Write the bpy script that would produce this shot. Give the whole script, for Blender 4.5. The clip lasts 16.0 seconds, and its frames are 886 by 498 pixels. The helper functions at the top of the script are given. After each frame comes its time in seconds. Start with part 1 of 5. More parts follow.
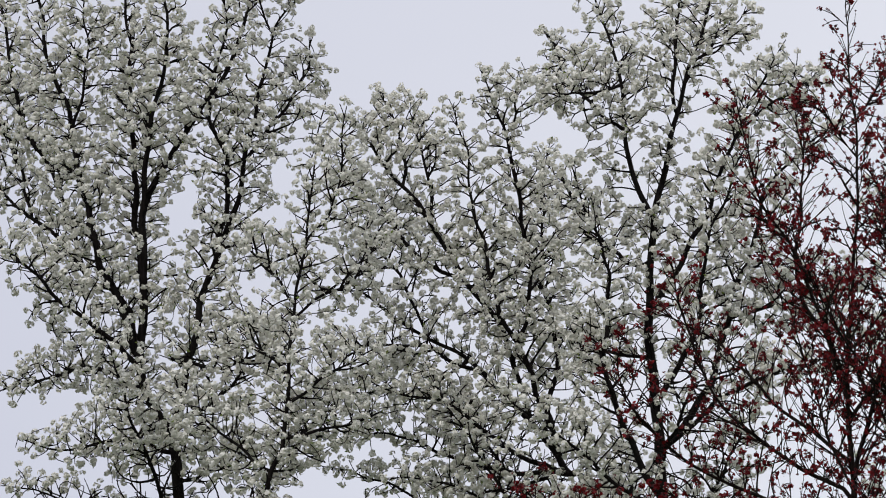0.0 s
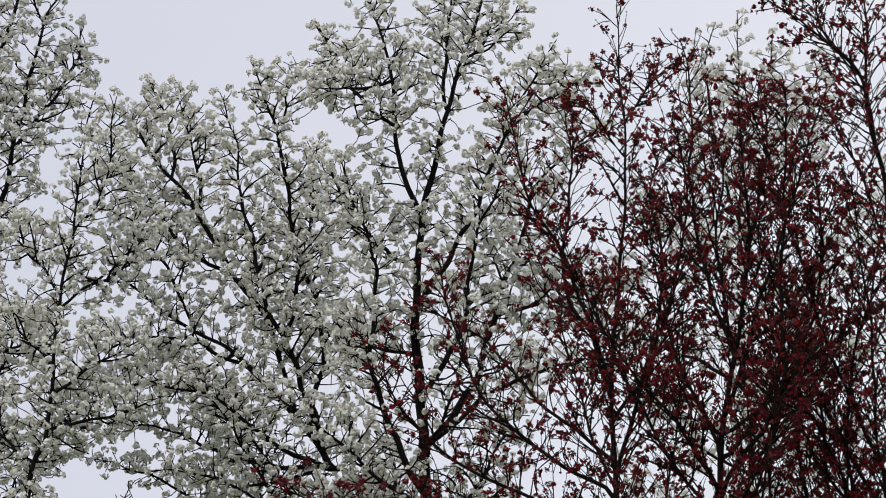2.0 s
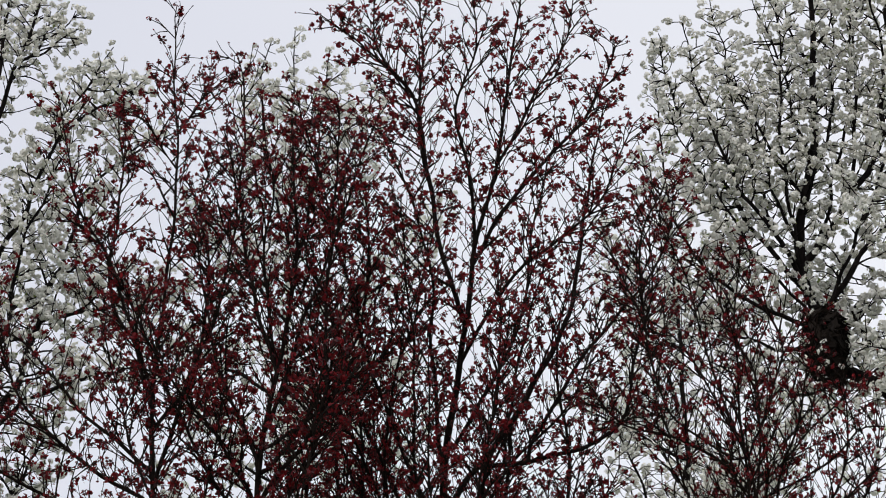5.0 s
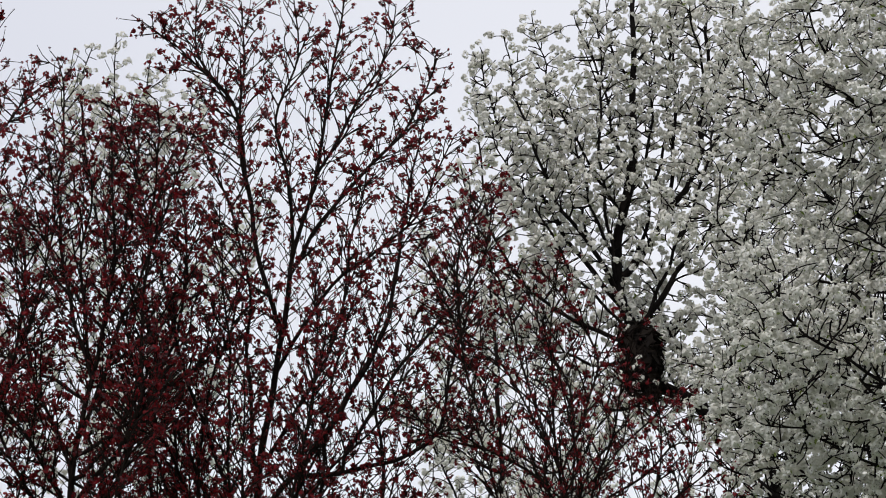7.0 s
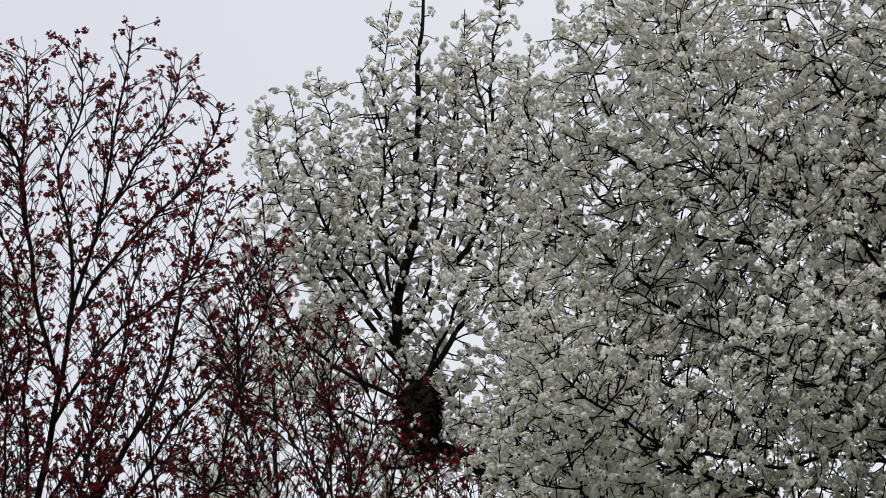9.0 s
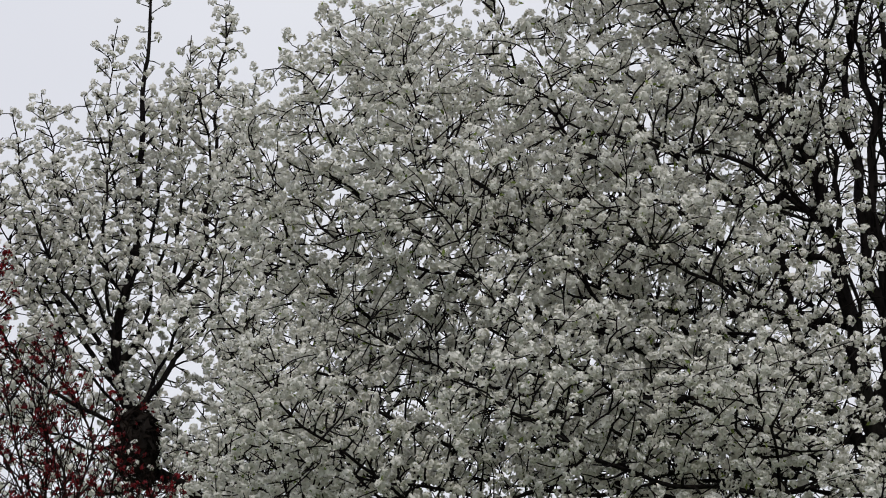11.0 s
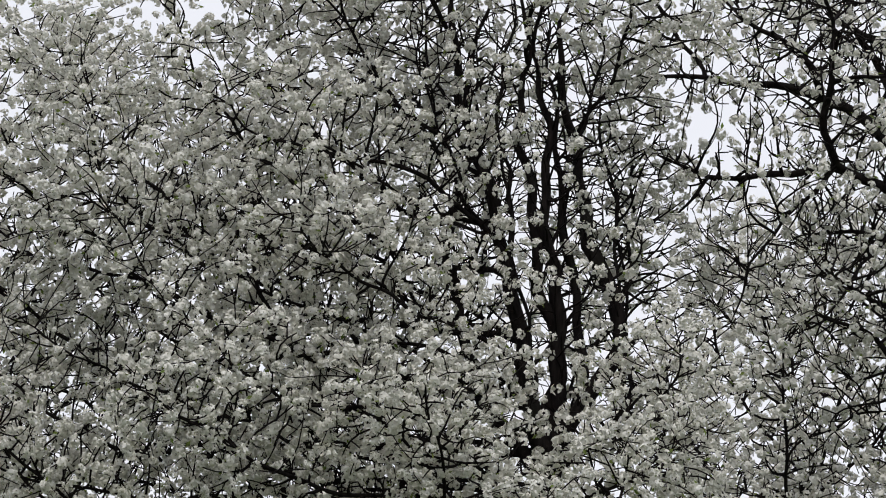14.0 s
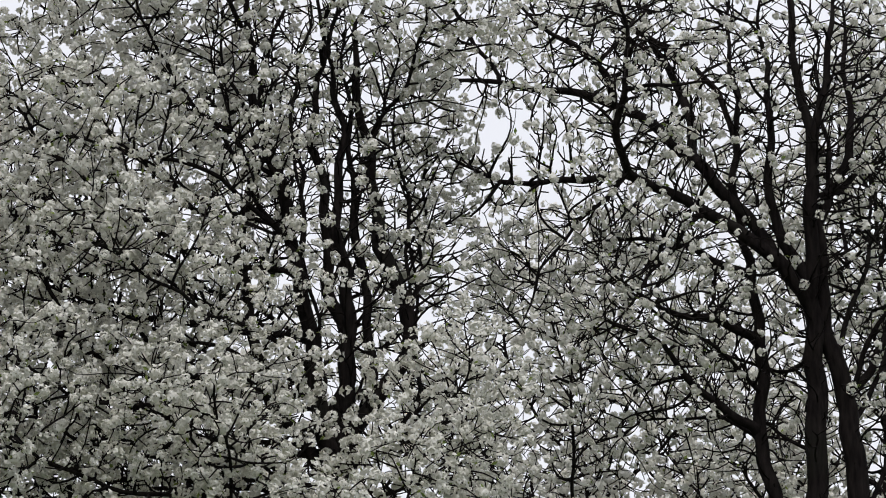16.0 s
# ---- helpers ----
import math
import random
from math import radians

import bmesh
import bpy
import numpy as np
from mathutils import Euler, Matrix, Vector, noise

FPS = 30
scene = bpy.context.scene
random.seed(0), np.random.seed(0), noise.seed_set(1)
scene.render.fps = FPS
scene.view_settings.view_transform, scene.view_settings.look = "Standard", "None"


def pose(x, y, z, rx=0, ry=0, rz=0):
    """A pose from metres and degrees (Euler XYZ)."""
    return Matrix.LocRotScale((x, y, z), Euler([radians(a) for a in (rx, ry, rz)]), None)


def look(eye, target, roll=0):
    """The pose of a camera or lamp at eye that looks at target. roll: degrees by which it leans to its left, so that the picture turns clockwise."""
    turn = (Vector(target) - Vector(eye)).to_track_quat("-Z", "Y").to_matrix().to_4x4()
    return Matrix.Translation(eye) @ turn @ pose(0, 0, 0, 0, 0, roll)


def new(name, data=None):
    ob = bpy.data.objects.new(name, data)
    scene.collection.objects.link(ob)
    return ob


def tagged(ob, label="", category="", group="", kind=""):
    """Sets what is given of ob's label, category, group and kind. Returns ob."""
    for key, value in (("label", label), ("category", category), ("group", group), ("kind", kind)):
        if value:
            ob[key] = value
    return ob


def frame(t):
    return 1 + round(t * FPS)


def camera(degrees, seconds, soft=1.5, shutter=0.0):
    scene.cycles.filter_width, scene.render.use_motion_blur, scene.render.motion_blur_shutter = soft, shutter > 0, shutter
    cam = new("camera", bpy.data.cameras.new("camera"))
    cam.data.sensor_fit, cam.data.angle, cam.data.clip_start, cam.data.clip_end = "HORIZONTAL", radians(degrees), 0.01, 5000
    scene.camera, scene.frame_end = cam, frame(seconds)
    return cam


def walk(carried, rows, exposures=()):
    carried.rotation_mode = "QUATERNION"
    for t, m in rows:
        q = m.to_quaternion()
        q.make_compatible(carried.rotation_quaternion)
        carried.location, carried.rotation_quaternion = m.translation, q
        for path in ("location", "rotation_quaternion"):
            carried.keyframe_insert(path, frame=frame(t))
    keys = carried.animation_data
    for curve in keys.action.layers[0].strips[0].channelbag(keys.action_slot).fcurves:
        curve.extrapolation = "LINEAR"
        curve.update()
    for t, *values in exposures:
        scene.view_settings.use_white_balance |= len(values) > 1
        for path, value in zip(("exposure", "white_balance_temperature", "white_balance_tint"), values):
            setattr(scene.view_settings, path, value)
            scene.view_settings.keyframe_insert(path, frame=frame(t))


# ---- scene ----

# ---------------------------------------------------------------- camera and its walk
EYE = (0.0, 0.0, 1.6)
cam = camera(13.070, 16.0, soft=1.0)
# seconds, tilt above the horizon, roll, turn
TURNS = (
    (0, 17.345, -0.521, 0.000),
    (0.5, 17.288, -0.623, -0.368),
    (1, 17.249, -0.635, -1.198),
    (1.5, 17.237, -0.613, -2.424),
    (2, 17.236, -0.553, -3.598),
    (2.5, 17.239, -0.261, -4.951),
    (3, 17.250, -0.247, -5.965),
    (3.5, 17.274, -0.195, -7.019),
    (4, 17.304, -0.131, -7.953),
    (4.5, 17.342, -0.066, -9.373),
    (5, 17.396, -0.049, -10.608),
    (5.2, 17.417, -0.051, -11.069),
    (7.3, 17.587, 0.152, -13.715),
    (7.5, 17.607, 0.151, -13.937),
    (8, 17.659, 0.135, -14.783),
    (8.5, 17.820, 0.220, -15.583),
    (9, 18.411, 0.269, -16.835),
    (9.5, 18.645, 0.238, -18.157),
    (9.7, 18.681, 0.172, -18.696),
    (11.8, 18.913, 0.281, -22.157),
    (12, 18.914, 0.277, -22.410),
    (12.5, 18.929, 0.257, -23.435),
    (13, 18.943, 0.302, -24.249),
    (13.5, 18.954, 0.292, -25.227),
    (14, 18.977, 0.233, -26.302),
    (14.5, 18.994, 0.314, -26.939),
    (15, 19.002, 0.289, -27.790),
    (15.5, 19.006, 0.246, -28.683),
    (16, 19.011, 0.246, -29.569),
)
walk(cam, [(t, pose(*EYE, 90 + tilt, 0, turn) @ pose(0, 0, 0, 0, 0, roll)) for t, tilt, roll, turn in TURNS],
     exposures=[(0.0, 0.0), (8.0, 0.0), (9.0, -0.12), (12.2, -0.14), (13.3, 0.04), (16.0, 0.04)])

# ---------------------------------------------------------------- world and sun
SUN_EL, SUN_AZ = 52.0, 222.0

world = bpy.data.worlds.new("overcast_sky")
scene.world = world
world.use_nodes = True
wn, wl = world.node_tree.nodes, world.node_tree.links
wn.clear()
w_out = wn.new("ShaderNodeOutputWorld")
w_bg = wn.new("ShaderNodeBackground")
w_sky = wn.new("ShaderNodeTexSky")
w_sky.sky_type = "NISHITA"
w_sky.sun_disc = False
w_sky.sun_elevation = radians(SUN_EL)
w_sky.sun_rotation = radians(SUN_AZ)
w_coord = wn.new("ShaderNodeTexCoord")
w_map = wn.new("ShaderNodeMapping")
w_map.inputs["Scale"].default_value = (2.2, 2.2, 4.5)
w_noise = wn.new("ShaderNodeTexNoise")
w_noise.inputs["Scale"].default_value = 1.6
w_noise.inputs["Detail"].default_value = 5.0
w_noise.inputs["Roughness"].default_value = 0.5
w_ramp = wn.new("ShaderNodeValToRGB")
w_ramp.color_ramp.elements[0].position = 0.15
w_ramp.color_ramp.elements[0].color = (6.2, 6.35, 7.45, 1)
w_ramp.color_ramp.elements[1].position = 0.85
w_ramp.color_ramp.elements[1].color = (9.15, 9.25, 9.8, 1)
w_mix = wn.new("ShaderNodeMixRGB")
w_mix.inputs[0].default_value = 0.92
w_bg.inputs["Strength"].default_value = 0.1
wl.new(w_coord.outputs["Generated"], w_map.inputs[0])
wl.new(w_map.outputs[0], w_noise.inputs["Vector"])
w_sep = wn.new("ShaderNodeSeparateXYZ")
w_side = wn.new("ShaderNodeMapRange")
w_side.inputs["From Min"].default_value = -0.15
w_side.inputs["From Max"].default_value = 0.28
w_cloud = wn.new("ShaderNodeMixRGB")
w_cloud.inputs[0].default_value = 0.35
wl.new(w_coord.outputs["Generated"], w_sep.inputs[0])
wl.new(w_sep.outputs["X"], w_side.inputs["Value"])
wl.new(w_side.outputs[0], w_cloud.inputs[1])
wl.new(w_noise.outputs[0], w_cloud.inputs[2])
wl.new(w_cloud.outputs[0], w_ramp.inputs[0])
wl.new(w_sky.outputs[0], w_mix.inputs[1])
wl.new(w_ramp.outputs[0], w_mix.inputs[2])
# an overcast sky is about three times as bright overhead as at the horizon
w_up = wn.new("ShaderNodeMapRange")
w_up.inputs["From Min"].default_value = 0.36
w_up.inputs["From Max"].default_value = 1.0
w_up.inputs["To Min"].default_value = 1.0
w_up.inputs["To Max"].default_value = 1.25
w_scale = wn.new("ShaderNodeVectorMath")
w_scale.operation = "SCALE"
wl.new(w_sep.outputs["Z"], w_up.inputs["Value"])
wl.new(w_mix.outputs[0], w_scale.inputs[0])
wl.new(w_up.outputs[0], w_scale.inputs["Scale"])
wl.new(w_scale.outputs[0], w_bg.inputs["Color"])
wl.new(w_bg.outputs[0], w_out.inputs[0])

sun = new("sun", bpy.data.lights.new("sun", "SUN"))
sun.data.energy = 1.2
sun.data.angle = radians(14)
sun.data.color = (1.0, 0.95, 0.87)
sx, sy = math.sin(radians(SUN_AZ)), math.cos(radians(SUN_AZ))
sun.matrix_world = look((60 * sx * math.cos(radians(SUN_EL)), 60 * sy * math.cos(radians(SUN_EL)), 60 * math.sin(radians(SUN_EL))), (0, 0, 0))


# ---------------------------------------------------------------- materials
def material(name):
    m = bpy.data.materials.new(name)
    m.use_nodes = True
    nt = m.node_tree
    nt.nodes.clear()
    out = nt.nodes.new("ShaderNodeOutputMaterial")
    return m, nt, out


def ramp(nt, stops):
    r = nt.nodes.new("ShaderNodeValToRGB")
    el = r.color_ramp.elements
    while len(el) < len(stops):
        el.new(0.5)
    for e, (p, c) in zip(el, stops):
        e.position, e.color = p, (*c, 1)
    return r


def bark(name, dark, light, moss, scale):
    """Furrowed bark: long streaks, lichen patches, bump."""
    m, nt, out = material(name)
    tc = nt.nodes.new("ShaderNodeTexCoord")
    mp = nt.nodes.new("ShaderNodeMapping")
    mp.inputs["Scale"].default_value = (scale, scale, scale * 0.22)
    n1 = nt.nodes.new("ShaderNodeTexNoise")
    n1.inputs["Scale"].default_value = 1.0
    n1.inputs["Detail"].default_value = 6.0
    n2 = nt.nodes.new("ShaderNodeTexNoise")
    n2.inputs["Scale"].default_value = 3.0
    n2.inputs["Detail"].default_value = 3.0
    r1 = ramp(nt, [(0.3, dark), (0.72, light)])
    r2 = ramp(nt, [(0.55, (0, 0, 0)), (0.75, (1, 1, 1))])
    mix = nt.nodes.new("ShaderNodeMixRGB")
    mix.inputs[2].default_value = (*moss, 1)
    mul = nt.nodes.new("ShaderNodeMath")
    mul.operation = "MULTIPLY"
    mul.inputs[1].default_value = 0.45
    bump = nt.nodes.new("ShaderNodeBump")
    bump.inputs["Strength"].default_value = 0.7
    bump.inputs["Distance"].default_value = 0.006
    bs = nt.nodes.new("ShaderNodeBsdfPrincipled")
    bs.inputs["Roughness"].default_value = 0.88
    bs.inputs["Specular IOR Level"].default_value = 0.04
    lk = nt.links
    lk.new(tc.outputs["Object"], mp.inputs[0])
    lk.new(mp.outputs[0], n1.inputs["Vector"])
    lk.new(tc.outputs["Object"], n2.inputs["Vector"])
    lk.new(n1.outputs[0], r1.inputs[0])
    lk.new(n2.outputs[0], r2.inputs[0])
    lk.new(r2.outputs[0], mul.inputs[0])
    lk.new(mul.outputs[0], mix.inputs[0])
    lk.new(r1.outputs[0], mix.inputs[1])
    lk.new(mix.outputs[0], bs.inputs["Base Color"])
    lk.new(n1.outputs[0], bump.inputs["Height"])
    lk.new(bump.outputs[0], bs.inputs["Normal"])
    lk.new(bs.outputs[0], out.inputs[0])
    return m


def petal(name, low, high, through_share, rough=0.6):
    """Thin petal or leaf: some light goes through; tone drifts from piece to piece and over the tree."""
    m, nt, out = material(name)
    lk = nt.links
    geo = nt.nodes.new("ShaderNodeNewGeometry")
    info = nt.nodes.new("ShaderNodeObjectInfo")
    tc = nt.nodes.new("ShaderNodeTexCoord")
    n1 = nt.nodes.new("ShaderNodeTexNoise")
    n1.inputs["Scale"].default_value = 2.4
    n1.inputs["Detail"].default_value = 3.0
    add = nt.nodes.new("ShaderNodeMath")
    add.operation = "ADD"
    wrap = nt.nodes.new("ShaderNodeMath")
    wrap.operation = "FRACT"
    avg = nt.nodes.new("ShaderNodeMixRGB")
    avg.inputs[0].default_value = 0.45
    r1 = ramp(nt, [(0.1, low), (0.9, high)])
    dif = nt.nodes.new("ShaderNodeBsdfPrincipled")
    dif.inputs["Roughness"].default_value = rough
    dif.inputs["Specular IOR Level"].default_value = 0.2
    tra = nt.nodes.new("ShaderNodeBsdfTranslucent")
    mix = nt.nodes.new("ShaderNodeMixShader")
    mix.inputs[0].default_value = through_share
    lk.new(geo.outputs["Random Per Island"], add.inputs[0])
    lk.new(info.outputs["Random"], add.inputs[1])
    lk.new(add.outputs[0], wrap.inputs[0])
    lk.new(tc.outputs["Object"], n1.inputs["Vector"])
    lk.new(wrap.outputs[0], avg.inputs[1])
    lk.new(n1.outputs[0], avg.inputs[2])
    lk.new(avg.outputs[0], r1.inputs[0])
    lk.new(r1.outputs[0], dif.inputs["Base Color"])
    lk.new(r1.outputs[0], tra.inputs["Color"])
    lk.new(dif.outputs[0], mix.inputs[1])
    lk.new(tra.outputs[0], mix.inputs[2])
    lk.new(mix.outputs[0], out.inputs[0])
    return m


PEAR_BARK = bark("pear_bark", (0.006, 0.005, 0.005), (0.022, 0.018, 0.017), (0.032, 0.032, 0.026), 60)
MAPLE_BARK = bark("maple_bark", (0.007, 0.005, 0.0045), (0.028, 0.019, 0.016), (0.034, 0.032, 0.026), 70)
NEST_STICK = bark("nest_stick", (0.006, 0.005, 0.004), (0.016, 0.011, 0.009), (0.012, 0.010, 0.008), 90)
PETAL = petal("pear_petal", (0.69, 0.676, 0.60), (0.87, 0.858, 0.80), 0.15)
ANTHER = petal("pear_anther", (0.10, 0.07, 0.06), (0.28, 0.30, 0.14), 0.1)
LEAF = petal("pear_young_leaf", (0.12, 0.19, 0.04), (0.30, 0.36, 0.10), 0.35)
MAPLE_RED = petal("maple_flower", (0.085, 0.005, 0.008), (0.28, 0.011, 0.016), 0.25)
MAPLE_DARK = petal("maple_bud_scale", (0.03, 0.012, 0.014), (0.09, 0.025, 0.028), 0.05)
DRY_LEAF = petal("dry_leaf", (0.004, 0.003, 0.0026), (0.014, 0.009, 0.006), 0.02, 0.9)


def grass_material():
    m, nt, out = material("spring_grass")
    lk = nt.links
    tc = nt.nodes.new("ShaderNodeTexCoord")
    n1 = nt.nodes.new("ShaderNodeTexNoise")
    n1.inputs["Scale"].default_value = 0.35
    n1.inputs["Detail"].default_value = 6.0
    n2 = nt.nodes.new("ShaderNodeTexNoise")
    n2.inputs["Scale"].default_value = 40.0
    n2.inputs["Detail"].default_value = 4.0
    mix = nt.nodes.new("ShaderNodeMixRGB")
    mix.inputs[0].default_value = 0.5
    r = ramp(nt, [(0.3, (0.035, 0.055, 0.018)), (0.7, (0.09, 0.11, 0.045))])
    bump = nt.nodes.new("ShaderNodeBump")
    bump.inputs["Strength"].default_value = 0.6
    bs = nt.nodes.new("ShaderNodeBsdfPrincipled")
    bs.inputs["Roughness"].default_value = 0.95
    lk.new(tc.outputs["Object"], n1.inputs["Vector"])
    lk.new(tc.outputs["Object"], n2.inputs["Vector"])
    lk.new(n1.outputs[0], mix.inputs[1])
    lk.new(n2.outputs[0], mix.inputs[2])
    lk.new(mix.outputs[0], r.inputs[0])
    lk.new(r.outputs[0], bs.inputs["Base Color"])
    lk.new(n2.outputs[0], bump.inputs["Height"])
    lk.new(bump.outputs[0], bs.inputs["Normal"])
    lk.new(bs.outputs[0], out.inputs[0])
    return m


# ---------------------------------------------------------------- mesh helpers
def mesh_from(name, verts, quads, mats, index=None, smooth=True, sides=4):
    """A mesh of faces with so many sides, from arrays."""
    me = bpy.data.meshes.new(name)
    verts = np.asarray(verts, np.float32).reshape(-1, 3)
    quads = np.asarray(quads, np.int32).reshape(-1, sides)
    me.vertices.add(len(verts))
    me.vertices.foreach_set("co", verts.ravel())
    me.loops.add(quads.size)
    me.loops.foreach_set("vertex_index", quads.ravel())
    me.polygons.add(len(quads))
    me.polygons.foreach_set("loop_start", np.arange(0, quads.size, sides, dtype=np.int32))
    for m in mats:
        me.materials.append(m)
    if index is not None:
        me.polygons.foreach_set("material_index", np.asarray(index, np.int32))
    me.polygons.foreach_set("use_smooth", np.full(len(quads), smooth))
    me.update(calc_edges=True)
    return me


def child(name, me, parent, label="", kind=""):
    ob = new(name, me)
    ob.parent = parent
    return tagged(ob, label=label, kind=kind)


def unit(v):
    return v / np.maximum(np.linalg.norm(v, axis=-1, keepdims=True), 1e-9)


def square_axes(d):
    """Two axes square to each direction d."""
    ref = np.where(np.abs(d[:, 1:2]) > 0.9, [[1.0, 0.0, 0.0]], [[0.0, 1.0, 0.0]])
    a = unit(np.cross(d, ref))
    return a, np.cross(d, a)


# ---------------------------------------------------------------- blossoms
def flower(rng, radius, cup, petals=5, middle=0.5):
    """One open flower, facing +z: petals joined to a shallow wavy cup, some with a small dark middle."""
    turn = rng.random() * 6.28
    v = [(0, 0, 0)]
    for k in range(petals):
        a = turn + (k + rng.normal(0, 0.12)) * 2 * np.pi / petals
        L = radius * rng.uniform(0.66, 1.2)
        v.append((L * np.cos(a), L * np.sin(a), radius * (cup + rng.normal(0, 0.27))))
    q = [(0, 1 + k, 1 + (k + 1) % petals) for k in range(petals)]
    idx = [0] * petals
    if rng.random() < middle:
        b = len(v)
        m = radius * 0.27
        for k in range(3):
            a = turn + k * 2.0944
            v.append((m * np.cos(a), m * np.sin(a), radius * 0.14))
        q.append((b, b + 1, b + 2))
        idx.append(1)
    return np.array(v), np.array(q), np.array(idx)


def place(v, pos, axis, spin=0.0):
    d = np.asarray(axis, float)[None]
    a, b = square_axes(unit(d))
    d = unit(d)
    c, s = np.cos(spin), np.sin(spin)
    x, y = v[:, :1] * c - v[:, 1:2] * s, v[:, :1] * s + v[:, 1:2] * c
    return np.asarray(pos)[None] + x * a + y * b + v[:, 2:3] * d


def pear_cluster(rng, flowers, radius, leaves, petals, bloom, middle):
    """A domed corymb of white flowers round the spur's tip, with a few young leaves."""
    V, Q, I, n = [], [], [], 0
    for k in range(flowers):
        z = 1 - 1.55 * (k + 0.5) / flowers
        a = k * 2.39996 + rng.normal(0, 0.2)
        h = math.sqrt(max(0, 1 - z * z))
        out = np.array([h * np.cos(a), h * np.sin(a), z]) + rng.normal(0, 0.16, 3)
        out /= np.linalg.norm(out)
        v, q, i = flower(rng, radius * bloom * rng.uniform(0.85, 1.15), rng.uniform(-0.45, -0.05), petals, middle)
        V.append(place(v, out * radius * rng.uniform(0.62, 0.80) * [1, 1, 0.85], out + rng.normal(0, 0.2, 3)))
        Q.append(q + n)
        I.append(i)
        n += len(v)
    for k in range(leaves):
        a = rng.random() * 6.28
        out = np.array([np.cos(a), np.sin(a), rng.uniform(-0.4, 0.5)])
        L, w = radius * rng.uniform(0.6, 0.9), radius * 0.2
        v = np.array([(0, 0, 0), (L * 0.55, w, 0.1 * L), (L, 0, -0.05 * L), (0, 0, 0), (L, 0, -0.05 * L), (L * 0.55, -w, 0.1 * L)])
        side = np.cross(out, [0, 0, 1])
        up = np.cross(side, out)
        V.append(out * radius * 0.45 + v[:, :1] * out + v[:, 1:2] * side + v[:, 2:3] * up)
        Q.append(np.array([[0, 1, 2], [3, 4, 5]]) + n)
        I.append(np.array([2, 2]))
        n += 6
    return np.concatenate(V), np.concatenate(Q), np.concatenate(I)


def maple_cluster(rng, tassels, radius):
    """A round tuft of small dark red flowers that spread and hang from a swollen bud."""
    V, Q, I, n = [], [], [], 0
    knots = unit(rng.normal(0, 1, (6, 3))) * radius * rng.uniform(0.1, 0.52, (6, 1)) * [1, 1, 0.9]
    for k in range(tassels):
        out = unit(rng.normal(0, 1, (1, 3)) - [0, 0, 0.25])[0]
        L = radius * rng.uniform(0.24, 0.44)
        w = radius * rng.uniform(0.20, 0.32)
        side = unit(np.cross(out, rng.normal(0, 1, 3))[None])[0]
        at = knots[k % 6] + rng.normal(0, 0.12, 3) * radius - out * L * 0.4
        V.append(np.array([at, at + out * L * 0.6 + side * w, at + out * L, at + out * L * 0.55 - side * w]))
        Q.append(np.array([[0, 1, 2], [0, 2, 3]]) + n)
        I.append(np.full(2, 0 if rng.random() < 0.72 else 1))
        n += 4
    return np.concatenate(V), np.concatenate(Q), np.concatenate(I)


# ---------------------------------------------------------------- how a tree grows
branch_plan = {}
MAPLES = (5, 6, 7, 8)


def limb(tree, *points, girth=1.0, bare=None, dens=1.0, bloom=1.0):
    """A main limb of a tree, as bends (right, away, up) in metres from the tree's foot; the first one is the trunk."""
    if bare is None:
        bare = 0.0 if tree in MAPLES else 0.14
    branch_plan.setdefault(tree, []).append((np.array(points, float), girth, bare, dens, bloom))


def smooth_line(p, step, rng, wobble):
    """Even steps along a curve through the bends, with a little crookedness."""
    q = np.concatenate([[2 * p[0] - p[1]], p, [2 * p[-1] - p[-2]]])
    out = []
    for i in range(1, len(q) - 2):
        n = max(1, int(round(np.linalg.norm(q[i + 1] - q[i]) / step)))
        t = (np.arange(n) / n)[:, None]
        a, b, c, d = q[i - 1], q[i], q[i + 1], q[i + 2]
        out.append(0.5 * (2 * b + (c - a) * t + (2 * a - 5 * b + 4 * c - d) * t ** 2 + (3 * b - a - 3 * c + d) * t ** 3))
    out = np.concatenate(out + [p[-1:]])
    k = np.arange(len(out))[:, None]
    ph, fr = rng.random((1, 3)) * 6.28, rng.uniform(0.25, 0.55, (1, 3))
    kinks = np.cumsum(rng.normal(0, 0.35, out.shape), 0)
    kinks -= np.linspace(0, 1, len(out))[:, None] * kinks[-1:]
    return out + wobble * (np.sin(k * fr + ph) + 0.7 * np.sin(k * fr * 2.3 + 2 * ph) + 0.55 * kinks) * np.minimum(1, k / 4)


def nearest(A, B):
    """For each row of A the number of the nearest row of B, and how far it is."""
    mid = A.mean(0)
    a, b = (A - mid).astype(np.float32), (B - mid).astype(np.float32)
    j = np.empty(len(a), int)
    bb = (b * b).sum(1)
    for s in range(0, len(a), 2000):
        j[s:s + 2000] = (bb[None] - 2 * a[s:s + 2000] @ b.T).argmin(1)
    return j, np.linalg.norm(A - B[j], axis=1)


